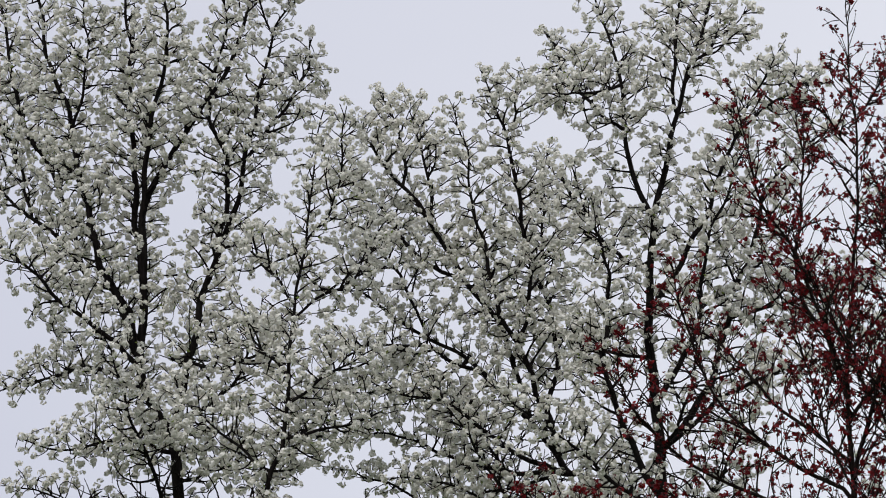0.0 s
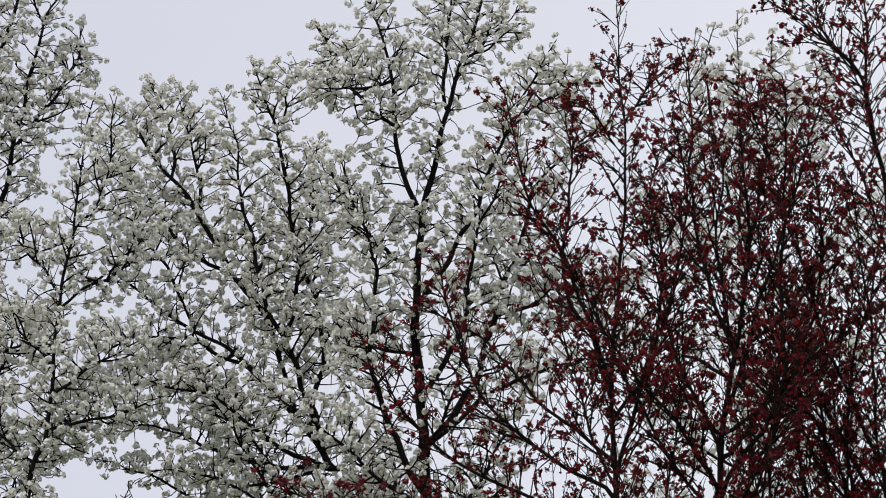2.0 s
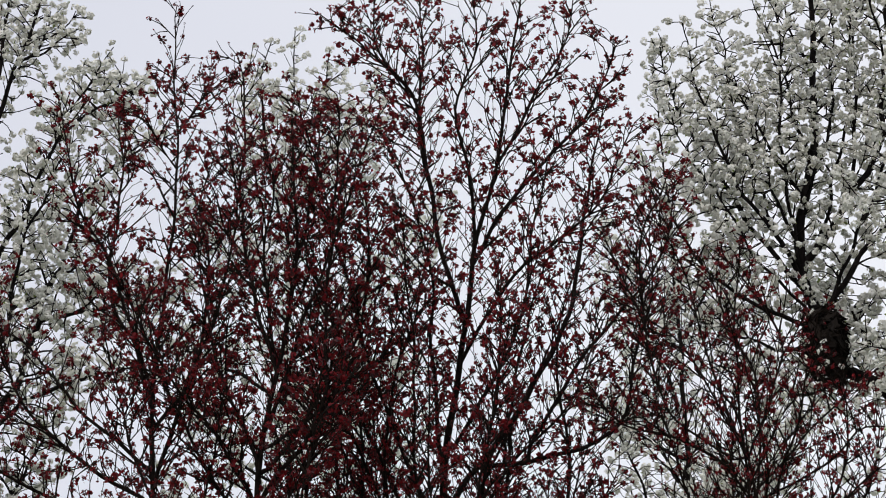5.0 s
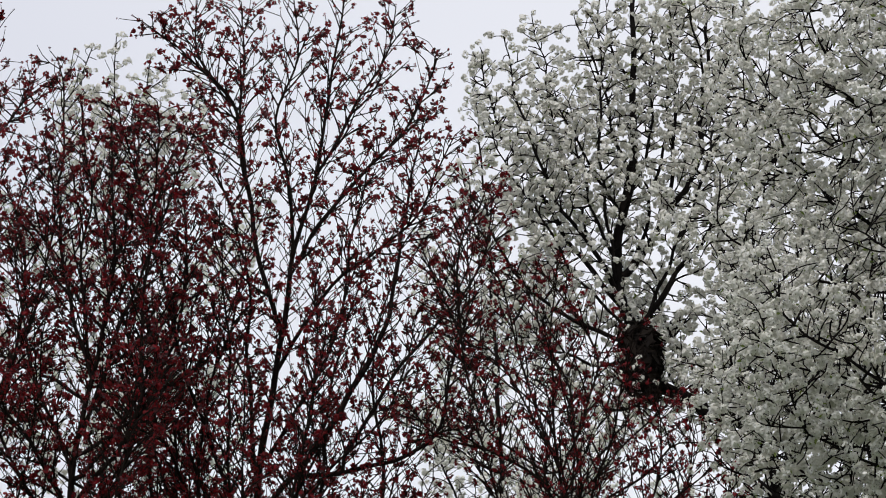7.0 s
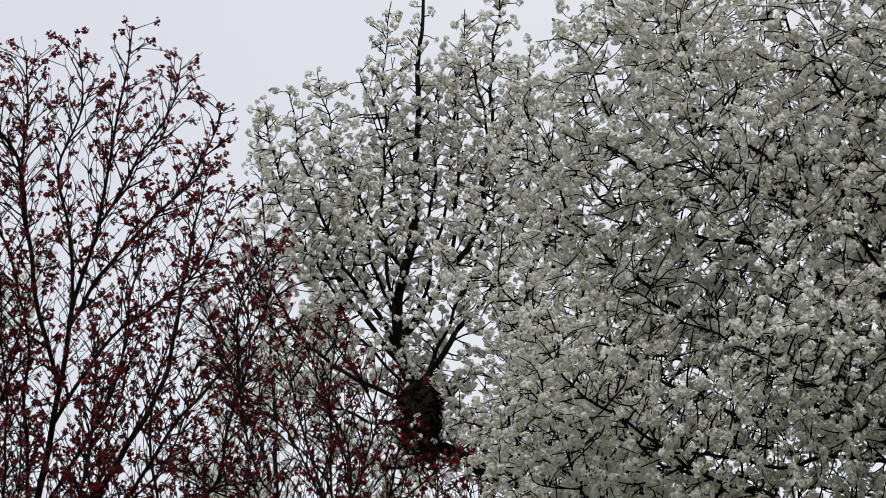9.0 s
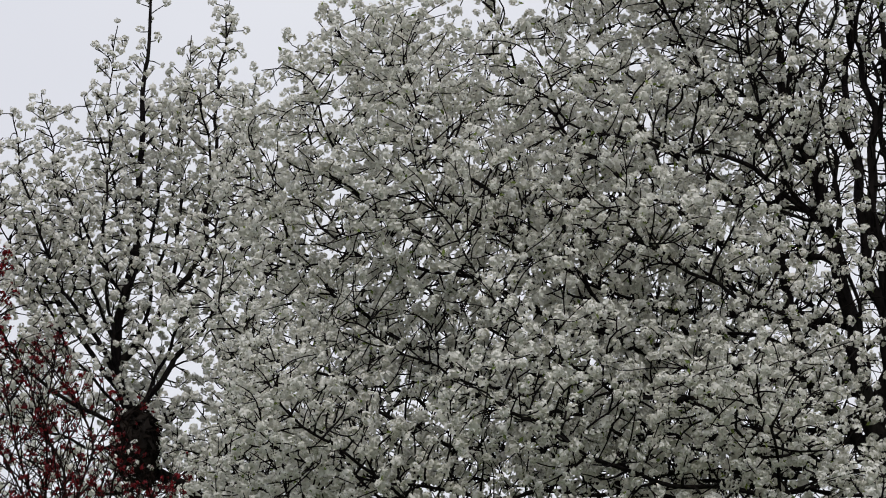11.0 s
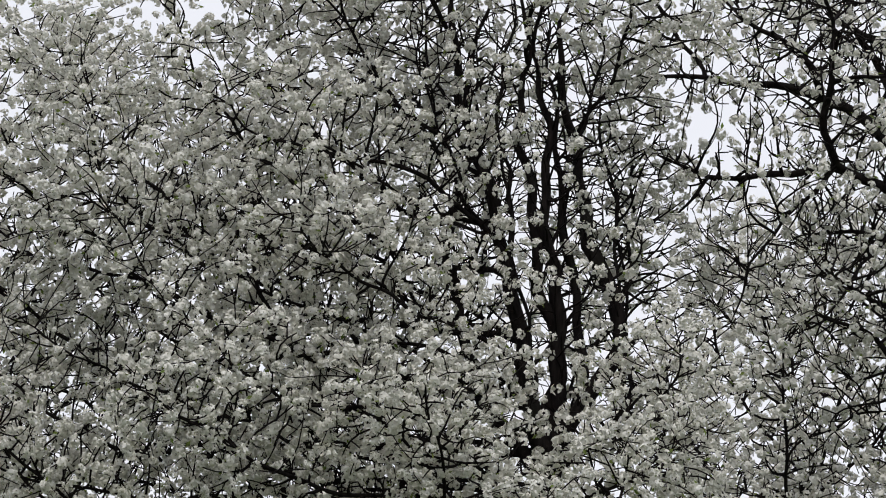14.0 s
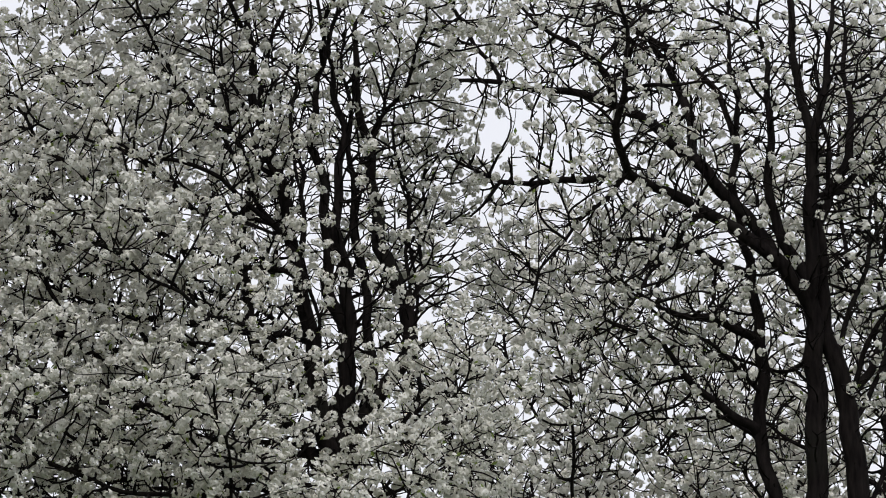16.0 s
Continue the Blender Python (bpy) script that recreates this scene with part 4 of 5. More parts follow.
limb(12, (-0.17, 0, 6.74), (-0.36, -0.08, 7.06), (-0.47, -0.17, 7.4), (-0.51, -0.25, 7.75), girth=.35, dens=1.5, bloom=.12)
limb(12, (-0.1, 0, 6.57), (-0.18, 0.1, 7.12), (-0.27, 0.2, 7.54), (-0.31, 0.3, 8.1), girth=.35, dens=1.5, bloom=.1)
limb(12, (-0.02, 0.08, 6.62), (0.1, 0.01, 7.08), (0.2, -0.05, 7.43), (0.28, -0.12, 7.83), girth=.35, dens=1.3, bloom=.12)
limb(12, (0.06, -0.06, 5.65), (0.28, 0.1, 5.8), (0.46, 0.27, 5.94), (0.61, 0.44, 6.18), girth=.35, dens=1.5, bloom=.12)
limb(12, (0.01, 0, 5.41), (-0.68, 0.1, 5.68), (-1.24, 0.2, 5.81), (-1.72, 0.3, 5.89), (-2.06, 0.4, 6.07), girth=.35, dens=1.5, bloom=.12)
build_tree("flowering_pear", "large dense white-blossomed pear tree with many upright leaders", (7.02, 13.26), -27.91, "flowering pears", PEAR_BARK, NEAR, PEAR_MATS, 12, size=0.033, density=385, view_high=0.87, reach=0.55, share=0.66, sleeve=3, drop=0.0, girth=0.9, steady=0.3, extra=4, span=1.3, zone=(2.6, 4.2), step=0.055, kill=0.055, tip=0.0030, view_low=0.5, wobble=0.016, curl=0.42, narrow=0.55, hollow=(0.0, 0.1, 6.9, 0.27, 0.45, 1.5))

limb(13, (0.06, 0, 0), (0.1, 0, 3.93), (0.1, 0, 5.71), (0.04, 0, 6.27), (-0.03, 0, 6.6), (-0.05, 0, 7.02), (-0.07, 0, 7.41), (-0.13, 0, 7.85), (-0.14, 0, 8.27), girth=1.5, dens=.12, bloom=0)
limb(13, (0.1, 0, 5.38), (-0.07, -0.02, 5.78), (-0.07, -0.04, 6.46), (-0.09, -0.06, 6.75), (-0.07, -0.09, 7.12), (-0.03, -0.11, 7.54), (0.05, -0.13, 8), (0.07, -0.15, 8.2), girth=1.4, dens=.12, bloom=0)
limb(13, (0.1, 0, 4.89), (-0.19, 0.03, 5.56), (-0.3, 0.05, 6.1), (-0.31, 0.08, 6.65), (-0.34, 0.1, 6.86), (-0.38, 0.12, 7.1), (-0.38, 0.15, 7.6), (-0.41, 0.18, 8.06), (-0.42, 0.2, 8.4), girth=.75, dens=.12, bloom=0)
limb(13, (-0.08, -0.06, 6.67), (-0.3, -0.11, 6.89), (-0.51, -0.16, 7.05), (-0.67, -0.21, 7.12), (-0.85, -0.26, 7.17), (-1.07, -0.31, 7.15), (-1.25, -0.36, 7.12), (-1.44, -0.41, 7.14), (-1.6, -0.46, 7.25))
limb(13, (-0.2, -0.09, 6.79), (-0.32, -0.04, 7.02), (-0.56, 0, 7.32), (-0.84, 0.04, 7.57), (-1.11, 0.09, 7.68), (-1.36, 0.13, 7.77), (-1.67, 0.17, 7.8), (-1.85, 0.21, 7.78))
limb(13, (-0.38, 0.14, 7.42), (-0.46, 0.27, 7.76), (-0.69, 0.39, 7.99), (-0.92, 0.52, 8.17), (-1.19, 0.64, 8.3))
limb(13, (-0.89, 0.05, 7.59), (-0.95, -0.05, 7.73), (-1.18, -0.15, 7.91), (-1.33, -0.25, 8.03))
limb(13, (-1.39, 0.13, 7.77), (-1.49, 0.2, 7.95), (-1.63, 0.27, 8.2), (-1.68, 0.33, 8.4))
limb(13, (-0.82, -0.25, 7.16), (-0.85, -0.42, 7.33), (-0.81, -0.58, 7.64), (-0.82, -0.75, 7.85))
limb(13, (-0.06, 0, 7.13), (0.16, 0.2, 7.34), (0.34, 0.4, 7.49))
limb(13, (-0.05, 0, 7.02), (0.07, 0.1, 7.31), (0.1, 0.2, 7.66), (0.09, 0.3, 8.18))
limb(13, (-0.09, -0.06, 6.75), (-0.21, -0.11, 6.99), (-0.23, -0.16, 7.35), (-0.25, -0.21, 7.77), (-0.25, -0.26, 8.08))
limb(13, (-0.56, 0, 7.32), (-0.61, 0.2, 7.68), (-0.76, 0.4, 8.09), (-0.82, 0.6, 8.45))
limb(13, (-0.34, 0.1, 6.85), (-0.55, 0.26, 7), (-0.77, 0.43, 7.12), (-1.03, 0.6, 7.21))
limb(13, (-0.31, 0.07, 6.55), (-0.52, -0.13, 6.59), (-0.74, -0.33, 6.58), (-0.89, -0.53, 6.67))
limb(13, (0.05, 0, 6.22), (0.21, 0.2, 6.58), (0.32, 0.4, 6.94))
limb(13, (-0.3, 0.05, 6.15), (-0.55, -0.05, 6.27), (-0.75, -0.15, 6.5), (-0.96, -0.25, 6.57))
limb(13, (0.06, 0, 6.12), (0.21, 0.13, 6.43), (0.32, 0.27, 6.85), (0.31, 0.4, 7.26), girth=.4, dens=1.3, bloom=.5)
limb(13, (0.01, 0, 6.42), (0.12, 0.17, 6.77), (0.18, 0.33, 7.18), (0.18, 0.5, 7.72), girth=.4, dens=1.3, bloom=.5)
limb(13, (-0.03, 0, 6.63), (-0.17, 0.17, 6.45), (-0.41, 0.33, 6.54), (-0.66, 0.5, 6.75), girth=.4, dens=1.3, bloom=.4)
limb(13, (-0.09, -0.07, 6.78), (-0, 0.07, 7.3), (-0.04, 0.2, 7.82), (-0.05, 0.33, 8.3), girth=.4, dens=1.2, bloom=.4)
limb(13, (-0.51, -0.16, 7.05), (-0.66, -0.24, 6.86), (-0.82, -0.32, 6.62), (-0.93, -0.42, 6.36), girth=.35, dens=1.1, bloom=.6)
limb(13, (-0.85, -0.26, 7.17), (-1.0, -0.3, 6.98), (-1.16, -0.38, 6.74), (-1.27, -0.44, 6.48), girth=.35, dens=1.1, bloom=.6)
limb(13, (-0.3, 0.05, 6.1), (-0.5, 0.16, 6.24), (-0.74, 0.28, 6.27), (-1.02, 0.4, 6.2), girth=.35, dens=1.1, bloom=.6)
limb(13, (-0.3, 0.05, 6.3), (-0.48, -0.06, 6.46), (-0.7, -0.18, 6.56), (-0.98, -0.3, 6.85), girth=.35, dens=1.0, bloom=.6)
limb(13, (0.1, 0, 5.71), (0.26, 0.15, 6.1), (0.46, 0.28, 6.35), (0.7, 0.4, 6.5), girth=.4, dens=1.0, bloom=.6)
limb(13, (0.05, 0, 6.22), (0.25, -0.15, 6.62), (0.46, -0.28, 6.95), (0.66, -0.38, 7.32), girth=.4, dens=1.0, bloom=.6)
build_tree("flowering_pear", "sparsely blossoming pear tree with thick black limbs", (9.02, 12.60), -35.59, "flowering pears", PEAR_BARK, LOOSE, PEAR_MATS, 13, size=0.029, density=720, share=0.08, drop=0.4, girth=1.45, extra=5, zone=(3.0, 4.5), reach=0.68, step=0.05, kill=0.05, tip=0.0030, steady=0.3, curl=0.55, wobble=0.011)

limb(14, (-0.01, 0, 0), (-0, 0, 5.38), (-0, 0, 7.2), (-0.03, 0, 7.96), (-0.09, 0, 8.63), (-0.12, 0, 9.08))
limb(14, (-0.01, 0, 7.47), (-0.32, 0.13, 7.93), (-0.48, 0.27, 8.52), (-0.52, 0.4, 9.05))
limb(14, (-0.02, 0, 7.75), (0.26, -0.13, 8.25), (0.43, -0.27, 8.61), (0.52, -0.4, 8.9))
limb(14, (-0.03, 0, 7.96), (-0.22, 0.1, 8.46), (-0.35, 0.2, 8.87), (-0.28, 0.3, 9.22))
limb(14, (-0, 0, 7.26), (0.45, -0.17, 7.64), (0.7, -0.33, 8.05), (0.77, -0.5, 8.46))
limb(14, (-0, 0, 7.2), (-0.51, 0.17, 7.54), (-0.68, 0.33, 7.93), (-0.78, 0.5, 8.39))
limb(14, (-0.05, 0, 8.26), (0.14, 0.15, 8.75), (0.25, 0.3, 9.18))
limb(14, (-0, 0, 7.26), (0.19, -0.1, 7.73), (0.32, -0.2, 7.96), (0.61, -0.3, 8.33))
build_tree("flowering_pear", "white-blossomed pear tree with a tangle of thin twigs", (11.07, 17.85), -31.80, "flowering pears", PEAR_BARK, FAR, PEAR_MATS, 14, size=0.036, density=720, girth=0.6, extra=26, span=1.3, zone=(4.5, 7.2), share=0.40, drop=0.1, narrow=0.6, steady=0.35, curl=0.42, tip=0.0032)

limb(15, (-0.1, 0, 0), (-0.02, 0, 5.19), (0.03, 0, 6.9), (0.03, 0, 7.94), (0.02, 0, 8.91), (0.03, 0, 9.71), (0.06, 0, 10.26))
limb(15, (0.03, 0, 7.47), (-0.28, 0.13, 7.93), (-0.45, 0.27, 8.5), (-0.47, 0.4, 9.08))
limb(15, (0.03, 0, 8.29), (0.15, -0.13, 8.8), (0.11, -0.27, 9.3), (0.21, -0.4, 9.64))
limb(15, (0.03, 0, 7.85), (-0.14, 0.1, 8.37), (-0.19, 0.2, 9), (-0.1, 0.3, 9.71))
limb(15, (0.03, 0, 7.09), (-0.46, -0.17, 7.34), (-0.75, -0.33, 7.55), (-0.92, -0.5, 7.75))
limb(15, (0.03, 0, 7), (0.26, 0.17, 7.67), (0.35, 0.33, 8.36), (0.35, 0.5, 9.09))
limb(15, (0.02, 0, 8.91), (0.2, 0.15, 9.3), (0.34, 0.3, 9.75))
limb(15, (-0.45, 0.27, 8.5), (-0.62, 0.12, 8.82), (-0.73, -0.03, 9.1))
limb(15, (0.01, 0, 6.43), (-0.48, -0.12, 6.82), (-0.68, -0.25, 7.1), (-0.78, -0.38, 7.35), (-0.86, -0.5, 7.56))
limb(15, (0.02, 0, 6.59), (-0.24, 0.07, 6.93), (-0.48, 0.13, 7.27), (-0.59, 0.2, 7.54))
limb(15, (0.01, 0, 6.27), (-0.64, 0.17, 6.75), (-1, 0.33, 7.18), (-1.16, 0.5, 7.55))
build_tree("flowering_pear", "tall white-blossomed pear tree behind the black-limbed one", (11.83, 16.12), -36.27, "flowering pears", PEAR_BARK, FAR, PEAR_MATS, 15, size=0.036, density=820, girth=0.7, extra=24, zone=(4.0, 6.8), share=0.40, drop=0.1, narrow=0.6, steady=0.35, curl=0.42, tip=0.0032)

limb(5, (0.03, 0, 0), (0.02, 0, 4.58), (0, 0, 6.38), (-0.02, 0, 7), (0.03, 0, 7.47), (0.07, 0, 7.95), (0.09, 0, 8.44), (0.07, 0, 8.86), (0.06, 0, 9.18), girth=1.4, dens=.45)
limb(5, (-0.01, 0, 7.04), (-0.15, -0.06, 7.42), (-0.27, -0.12, 7.75), (-0.44, -0.18, 8.05), (-0.52, -0.24, 8.42), (-0.57, -0.3, 8.61))
limb(5, (-0.01, 0, 6.94), (-0.11, 0.1, 7.31), (-0.25, 0.2, 7.63), (-0.22, 0.3, 8.11), (-0.21, 0.4, 8.54), (-0.25, 0.5, 8.84))
limb(5, (-0.01, 0, 6.6), (-0.4, 0.13, 7), (-0.74, 0.27, 7.39), (-1.06, 0.4, 7.62))
limb(5, (-0, 0, 6.55), (0.15, -0.12, 6.97), (0.33, -0.25, 7.49), (0.42, -0.38, 8.05), (0.33, -0.5, 8.38))
limb(5, (-0, 0, 6.43), (-0.33, 0.07, 6.64), (-0.7, 0.15, 7.04), (-0.89, 0.22, 7.51), (-0.96, 0.3, 7.85))
limb(5, (0, 0, 6.21), (-0.63, -0.15, 6.47), (-1.04, -0.3, 6.73), (-1.21, -0.45, 7), (-1.18, -0.6, 7.17))
limb(5, (-0.01, 0, 6.83), (0.21, 0.15, 7.23), (0.28, 0.3, 7.88), (0.23, 0.45, 8.26), (0.32, 0.6, 8.68))
limb(5, (0, 0, 6.04), (-0.86, -0.07, 6.27), (-1.46, -0.13, 6.35), (-1.87, -0.2, 6.48))
limb(5, (0.09, 0, 8.51), (0.19, 0.2, 8.74), (0.3, 0.4, 8.98))
limb(5, (0.09, 0, 8.3), (-0, -0.2, 8.37), (-0.09, -0.4, 8.48))
build_tree("red_maple", "slender red-flowering maple with a tall bare leader", (2.16, 19.88), -6.20, "red maples", MAPLE_BARK, TUFT, MAPLE_MATS, 5, size=0.043, density=330, up=0.95, reach=0.34, share=0.34, sleeve=5, steady=0.3, kill=0.06, curl=0.22, narrow=0.6, wobble=0.008, spread=0.012, tip=0.0024, girth=0.42, zone=(3.6, 6.5), small=0.4, rise=(1.4, 2.6), part_name="flower_tuft", extra=4, span=0.9)

limb(6, (-0.04, 0, 0), (-0.03, 0, 4.51), (-0.03, 0, 6.26), (0.03, 0, 6.8), (0.11, 0, 7.17), (0.17, 0, 7.63), (0.15, 0, 8.1), (0.13, 0, 8.45), girth=2.0)
limb(6, (0.02, 0, 6.7), (0.21, -0.07, 7.27), (0.37, -0.15, 7.74), (0.52, -0.22, 8.15), (0.6, -0.3, 8.38))
limb(6, (0.08, 0, 7), (-0.07, 0.1, 7.57), (-0.13, 0.2, 8.01), (-0.11, 0.3, 8.46), (-0.16, 0.4, 8.94))
limb(6, (-0.02, 0, 6.31), (0.31, -0.12, 6.83), (0.32, -0.25, 7.4), (0.37, -0.38, 7.98), (0.36, -0.5, 8.4))
limb(6, (-0, 0, 6.5), (-0.23, 0.17, 7.09), (-0.32, 0.33, 7.64), (-0.36, 0.5, 8.02))
limb(6, (-0.01, 0, 6.45), (0.24, 0.07, 6.82), (0.49, 0.15, 7.27), (0.56, 0.22, 7.86), (0.5, 0.3, 8.27))
limb(6, (-0.02, 0, 6.31), (-0.23, -0.2, 6.63), (-0.52, -0.4, 6.94), (-0.68, -0.6, 7.3))
limb(6, (0.17, 0, 7.63), (0.25, 0.2, 7.98), (0.29, 0.4, 8.4), (0.27, 0.6, 8.7))
limb(6, (0.06, 0.01, 7.05), (0.01, -0.06, 7.62), (0.04, -0.12, 8), (-0.01, -0.19, 8.26))
limb(6, (0.01, 0, 6.6), (0.36, 0.07, 6.91), (0.66, 0.13, 7.2), (0.76, 0.2, 7.63))
build_tree("red_maple", "dense red-flowering maple with many upright stems", (2.66, 19.32), -7.83, "red maples", MAPLE_BARK, TUFT, MAPLE_MATS, 6, size=0.043, density=600, up=0.95, reach=0.34, share=0.34, sleeve=5, steady=0.3, kill=0.06, curl=0.22, narrow=0.6, wobble=0.008, spread=0.012, tip=0.0024, girth=0.42, zone=(3.6, 6.5), small=0.4, rise=(1.4, 2.6), part_name="flower_tuft", drop=0.05, extra=9, span=0.9)

limb(7, (-0.13, 0, 0), (-0.05, 0, 4.57), (0, 0, 6.36), (0.09, 0, 7.14), (0.15, 0, 7.61), (0.2, 0, 7.93), (0.31, 0, 8.35), (0.36, 0, 8.8), (0.43, 0, 9.2), (0.46, 0, 9.5), girth=1.9)
limb(7, (0.13, 0, 7.44), (-0.01, -0.06, 7.85), (-0.07, -0.12, 8.22), (-0.16, -0.18, 8.69), (-0.4, -0.24, 8.93), (-0.65, -0.3, 9.11), girth=1.6)
limb(7, (0.18, 0, 7.78), (0.34, 0.07, 8.11), (0.6, 0.15, 8.46), (0.83, 0.22, 8.74), (0.98, 0.3, 9.15), girth=1.5)
limb(7, (0, 0, 6.36), (0.53, 0.15, 7.17), (0.74, 0.3, 7.75), (0.82, 0.45, 8.39), (0.94, 0.6, 8.94), girth=1.5)
limb(7, (0.02, 0, 6.57), (-0.06, -0.12, 7.26), (-0.05, -0.25, 7.7), (-0.2, -0.38, 8.14), (-0.37, -0.5, 8.45))
limb(7, (0.19, 0.05, 6.65), (0.89, 0.18, 6.86), (1.06, 0.3, 7.36), (1.18, 0.43, 7.94), (1.07, 0.55, 8.28))
limb(7, (0.19, 0, 7.87), (0.16, -0.07, 8.23), (0.09, -0.15, 8.62), (0.19, -0.22, 8.95), (0.16, -0.3, 9.32))
limb(7, (0.31, 0, 8.35), (0.5, 0.07, 8.72), (0.68, 0.13, 9.07), (0.74, 0.2, 9.43))
limb(7, (-0.07, -0.12, 8.22), (-0.11, 0.01, 8.62), (-0.1, 0.15, 9.07), (-0.13, 0.28, 9.45))
limb(7, (0.44, 0.1, 6.73), (0.75, 0.17, 7.27), (1.01, 0.25, 7.6), (1.24, 0.32, 8.01), (1.29, 0.4, 8.39))
limb(7, (0.1, 0, 7.22), (0.39, -0.15, 7.66), (0.63, -0.3, 7.82), (0.88, -0.45, 8.05), (1.03, -0.6, 8.38))
limb(7, (0.04, 0, 6.71), (0.29, -0.1, 7.11), (0.45, -0.2, 7.54), (0.49, -0.3, 7.89), (0.58, -0.4, 8.24))
limb(7, (-0.16, -0.18, 8.69), (-0.36, -0.08, 9.02), (-0.36, 0.02, 9.36))
limb(7, (-0.04, 0, 5.05), (-0.43, 0.07, 5.93), (-0.54, 0.15, 6.85), (-0.45, 0.22, 7.63), (-0.3, 0.3, 8.23))
limb(7, (-0.07, 0.01, 5.13), (-0.27, -0.09, 6.04), (-0.27, -0.19, 6.94), (-0.12, -0.29, 7.47), (-0.03, -0.39, 7.87))
limb(7, (-0.03, 0, 5.38), (0.29, 0.12, 6.08), (0.38, 0.25, 7.04), (0.49, 0.38, 7.65), (0.66, 0.5, 8.08))
limb(7, (-0.07, 0.01, 5.13), (-0.36, -0.07, 5.9), (-0.42, -0.14, 6.83), (-0.55, -0.22, 7.25), (-0.6, -0.29, 7.6))
limb(7, (-0.03, 0, 5.38), (0.59, 0.1, 6.07), (0.68, 0.2, 6.84), (0.63, 0.3, 7.37), (0.75, 0.4, 7.98))
limb(7, (-0.02, 0, 5.54), (0.17, -0.12, 6.18), (0.25, -0.25, 6.73), (0.32, -0.38, 7.18), (0.3, -0.5, 7.64))
limb(7, (-0.03, 0, 5.21), (-0.61, 0.05, 5.84), (-0.72, 0.1, 6.56), (-0.59, 0.15, 7.16), (-0.44, 0.2, 7.49))
build_tree("red_maple", "spreading red-flowering maple with long straight limbs", (3.67, 19.66), -10.57, "red maples", MAPLE_BARK, TUFT, MAPLE_MATS, 7, size=0.043, density=440, up=0.95, reach=0.34, share=0.34, sleeve=5, steady=0.3, kill=0.06, curl=0.22, narrow=0.6, wobble=0.008, spread=0.012, tip=0.0024, girth=0.42, zone=(3.6, 6.5), small=0.4, rise=(1.4, 2.6), part_name="flower_tuft", drop=0.04, extra=22, span=1.2)

limb(8, (0.03, 0, 0), (0.02, 0, 4.62), (-0, 0, 6.32), (-0.13, 0, 6.74), (-0.26, 0, 7.17), (-0.35, 0, 7.54), (-0.46, 0, 7.82), (-0.53, 0, 8.2))
limb(8, (-0, 0, 6.32), (0.03, 0.13, 6.96), (-0.13, 0.27, 7.34), (-0.27, 0.4, 7.82))
limb(8, (-0.06, 0, 6.51), (-0.44, -0.1, 6.78), (-0.55, -0.2, 7.24), (-0.58, -0.3, 7.61), (-0.43, -0.4, 7.98))
limb(8, (0, 0.01, 6.38), (0.27, 0.11, 6.71), (0.48, 0.21, 6.92), (0.6, 0.31, 7.07))
limb(8, (-0, 0, 6.32), (0.32, -0.1, 6.47), (0.52, -0.2, 6.63), (0.75, -0.3, 6.63))
limb(8, (-0.13, 0, 6.74), (-0.38, 0.17, 7.22), (-0.63, 0.33, 7.52), (-0.79, 0.5, 7.95))
limb(8, (-0, 0, 6.32), (-0.29, -0.07, 6.6), (-0.67, -0.13, 6.71), (-0.87, -0.2, 6.93))
limb(8, (-0.06, 0, 6.51), (0.09, 0.05, 6.88), (0.15, 0.1, 7.2), (-0.02, 0.15, 7.52), (-0.17, 0.2, 7.73))
limb(8, (0.01, 0, 5.85), (0.32, -0.1, 6.17), (0.52, -0.2, 6.33), (0.72, -0.3, 6.48))
limb(8, (0.01, 0, 5.69), (0.44, 0.1, 6.1), (0.74, 0.2, 6.36), (0.95, 0.3, 6.51))
limb(8, (0.01, 0, 5.23), (0.38, 0.12, 5.96), (0.53, 0.25, 6.29), (0.63, 0.38, 6.62), (0.67, 0.5, 6.93))
limb(8, (0.08, 0.02, 5.36), (0.29, -0.03, 6.07), (0.41, -0.08, 6.36), (0.47, -0.13, 6.65), (0.44, -0.18, 6.93))
limb(8, (0.01, 0, 5.08), (0.58, 0.03, 5.79), (0.76, 0.05, 6.15), (0.82, 0.08, 6.45), (0.86, 0.1, 6.7))
build_tree("red_maple", "low red-flowering maple beside the white pears", (5.17, 18.80), -15.38, "red maples", MAPLE_BARK, TUFT, MAPLE_MATS, 8, size=0.041, density=580, up=0.95, reach=0.34, share=0.24, sleeve=5, steady=0.3, kill=0.06, curl=0.22, narrow=0.6, wobble=0.008, spread=0.012, tip=0.0024, girth=0.42, zone=(3.6, 6.5), small=0.4, rise=(1.4, 2.6), part_name="flower_tuft", drop=0.45, extra=14, span=0.9)

limb(16, (-0, 0, 0), (0, 0, 5.35), (-0, 0, 7.17), (-0.03, 0, 7.92), (-0.06, 0, 8.6), (-0.12, 0, 9.29), (-0.15, 0, 9.81))
limb(16, (-0.02, 0, 7.58), (-0.32, 0.1, 8.02), (-0.64, 0.2, 8.46), (-0.91, 0.3, 8.95), (-1.05, 0.4, 9.37))
limb(16, (-0.03, 0, 7.92), (0.33, -0.1, 8.36), (0.59, -0.2, 8.87), (0.72, -0.3, 9.38), (0.76, -0.4, 9.75))
limb(16, (-0.05, 0, 8.41), (-0.38, 0.17, 8.93), (-0.52, 0.33, 9.41), (-0.59, 0.5, 9.83))
limb(16, (-0.01, 0, 7.37), (0.48, -0.12, 7.75), (0.96, -0.25, 8.18), (1.22, -0.38, 8.63), (1.28, -0.5, 9.1))
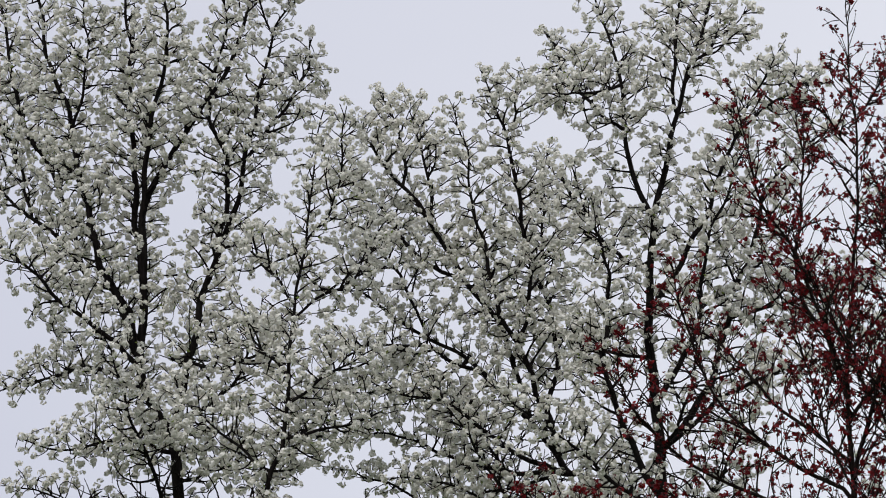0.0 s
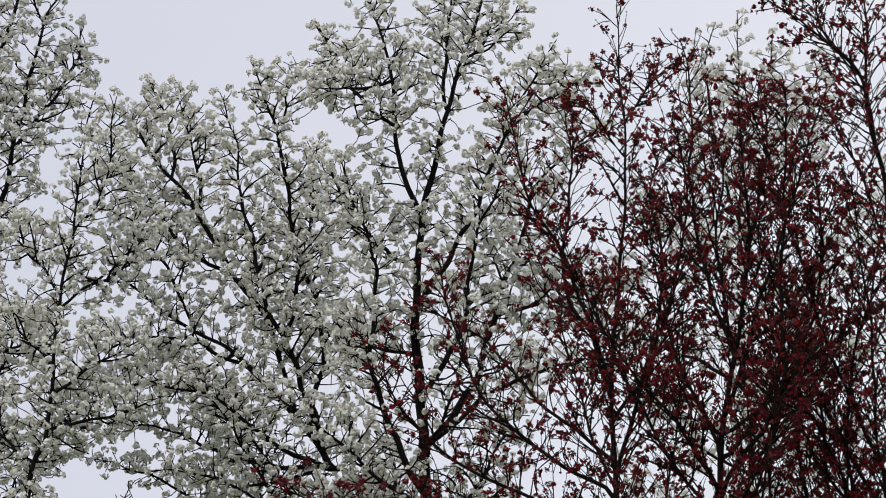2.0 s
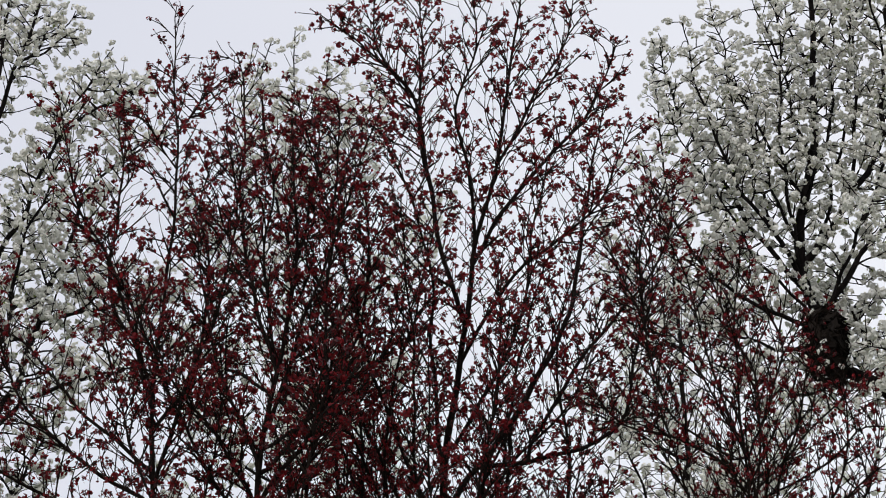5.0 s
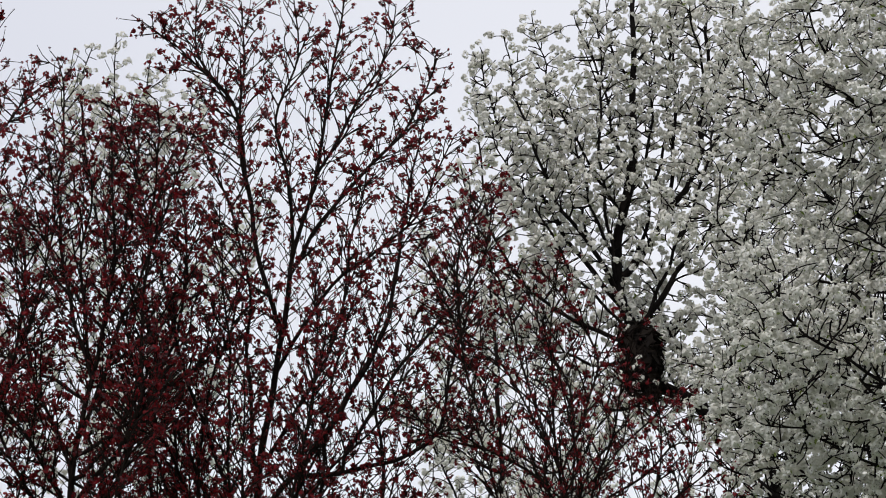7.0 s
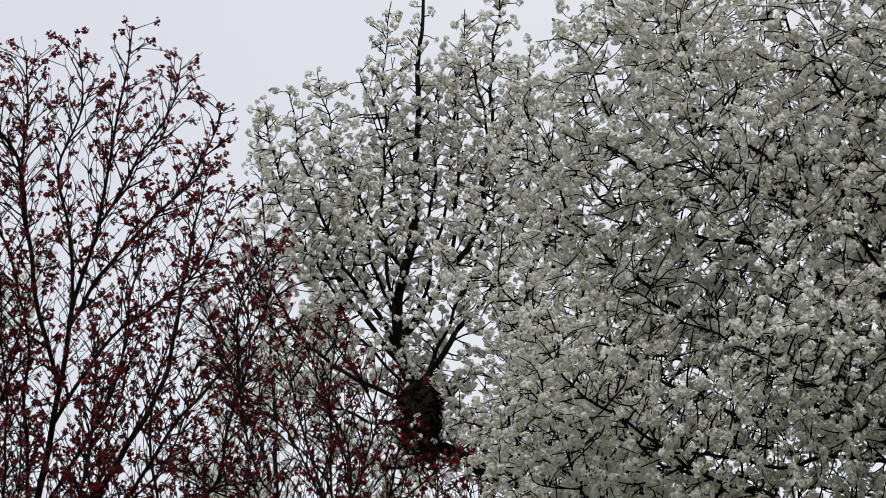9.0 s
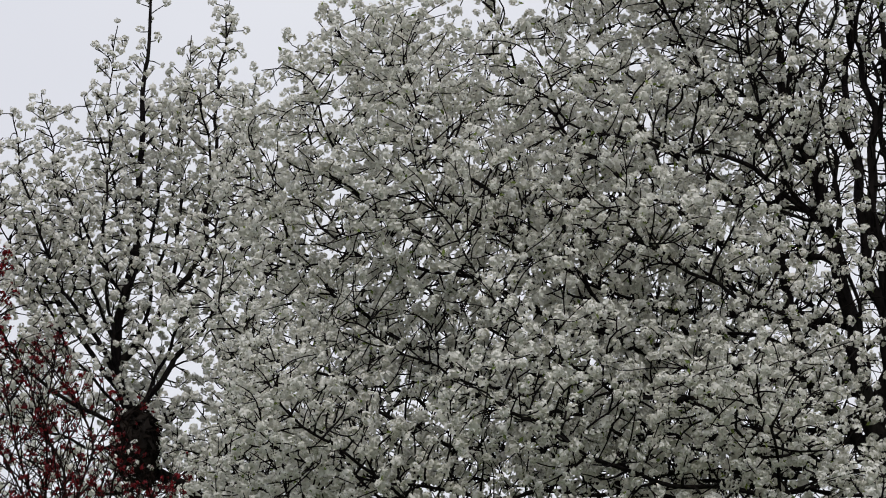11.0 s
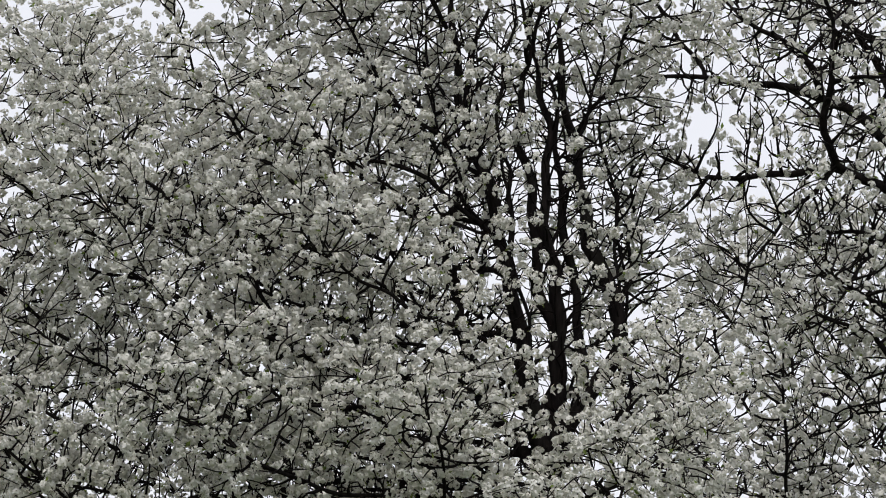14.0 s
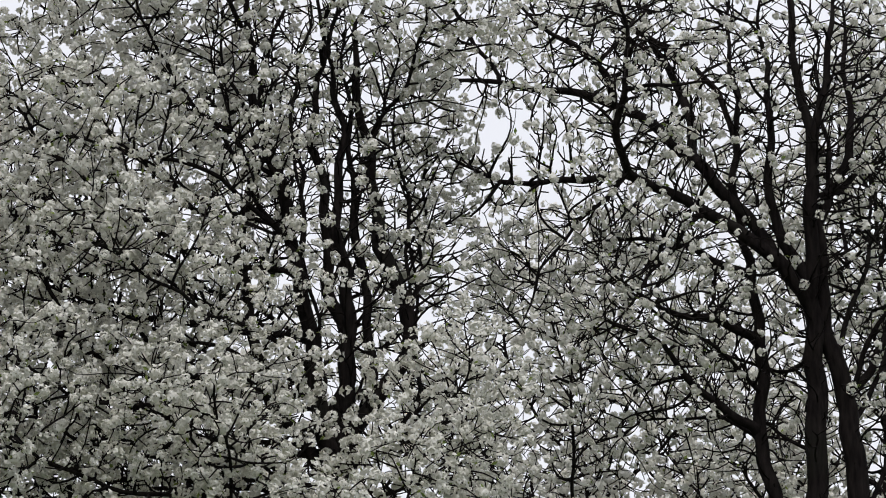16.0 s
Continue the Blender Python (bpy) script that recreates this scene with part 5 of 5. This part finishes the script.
limb(16, (-0, 0, 7.23), (-0.57, 0.07, 7.55), (-1.16, 0.15, 7.91), (-1.49, 0.22, 8.34), (-1.57, 0.3, 8.64))
limb(16, (-0, 0, 7.17), (0.63, -0.1, 7.36), (1.26, -0.2, 7.66), (1.52, -0.3, 8.02))
limb(16, (-0.06, 0, 8.6), (0.21, 0.1, 9.11), (0.34, 0.2, 9.64), (0.38, 0.3, 10.11))
build_tree("flowering_pear", "white-blossomed pear tree behind the large dense one", (8.98, 18.98), -25.32, "flowering pears", PEAR_BARK, FAR, PEAR_MATS, 16, size=0.036, density=580, girth=0.7, extra=16, zone=(4.5, 7.5), share=0.2, drop=0.35, narrow=0.6)

limb(17, (0.16, 0, 0), (0.06, 0, 5.52), (0, 0, 7.34), (-0.03, 0, 8), (-0.09, 0, 8.56), (-0.14, 0, 9.02))
limb(17, (-0.01, 0, 7.58), (-0.35, 0.13, 8.03), (-0.66, 0.27, 8.41), (-0.81, 0.4, 8.74))
limb(17, (-0.02, 0, 7.88), (0.32, -0.13, 8.24), (0.57, -0.27, 8.63), (0.7, -0.4, 8.94))
limb(17, (-0, 0, 7.46), (0.46, 0.13, 7.77), (0.87, 0.27, 8.17), (1.07, 0.4, 8.57))
limb(17, (0, 0, 7.4), (-0.46, -0.13, 7.54), (-0.86, -0.27, 7.7), (-1.12, -0.4, 7.79))
limb(17, (-0.07, 0, 8.35), (-0.3, 0.15, 8.74), (-0.41, 0.3, 9.08))
limb(17, (-0.05, 0, 8.15), (0.18, -0.15, 8.52), (0.23, -0.3, 8.82))
build_tree("flowering_pear", "low twiggy pear tree with sparse white blossoms", (7.51, 20.68), -19.96, "flowering pears", PEAR_BARK, FAR, PEAR_MATS, 17, size=0.036, density=300, girth=0.7, extra=9, zone=(4.0, 6.2), share=0.35, drop=0.15, narrow=0.85)


# ---------------------------------------------------------------- the nest in the pear
def stick_nest(foot, half, seed):
    """A ball of dark sticks and dead leaves, wedged in a fork."""
    rng = np.random.default_rng(seed)
    nest = tagged(new("squirrel_nest"), label="black clump of sticks and dead leaves in a pear tree fork", category="nest")
    nest.matrix_world = pose(*foot)
    bm = bmesh.new()
    for off, k0 in (((0.0, 0.0, 0.3), 0.55), ((0.35, -0.1, -0.4), 0.5), ((-0.2, 0.1, -0.15), 0.45), ((0.85, 0.0, -0.95), 0.32)):
        lump = bmesh.ops.create_icosphere(bm, subdivisions=3, radius=1.0)["verts"]
        for v in lump:
            k = k0 * (1.0 + 0.5 * noise.noise(v.co * 2.3 + Vector(off) * 9) + 0.3 * noise.noise(v.co * 6.0))
            v.co = Vector([(v.co[i] * k + off[i]) * half[i] for i in range(3)])
    me = bpy.data.meshes.new("core")
    bm.to_mesh(me)
    bm.free()
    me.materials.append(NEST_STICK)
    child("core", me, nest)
    V, Q, n = [], [], 0
    for k in range(800):
        o = unit(rng.normal(0, 1, (1, 3)))[0]
        at = (o * half * rng.uniform(0.35, 1.05) + half * [0.25, 0, -0.1])
        run = unit(np.cross(o, rng.normal(0, 1, 3))[None])[0] * rng.uniform(0.03, 0.09) + o * 0.012
        side = np.cross(run, o)
        w = unit(side[None] + rng.normal(0, 0.4, (1, 3)) * np.linalg.norm(side))[0] * (0.004 if k % 2 else 0.022)
        up = unit(np.cross(run, side)[None])[0] * 0.004
        corners = [at - run - w * 0.4, at + w, at + run + w * 0.2, at - w]
        V.extend([c + up for c in corners] + [c - up for c in corners])
        Q.extend([[n, n + 1, n + 2, n + 3], [n + 7, n + 6, n + 5, n + 4], [n, n + 4, n + 5, n + 1], [n + 2, n + 6, n + 7, n + 3]])
        n += 8
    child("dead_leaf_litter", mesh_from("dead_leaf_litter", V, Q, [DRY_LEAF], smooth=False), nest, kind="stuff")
    return nest


stick_nest((6.31, 21.44, 7.99), np.array((0.13, 0.11, 0.23)), 5)
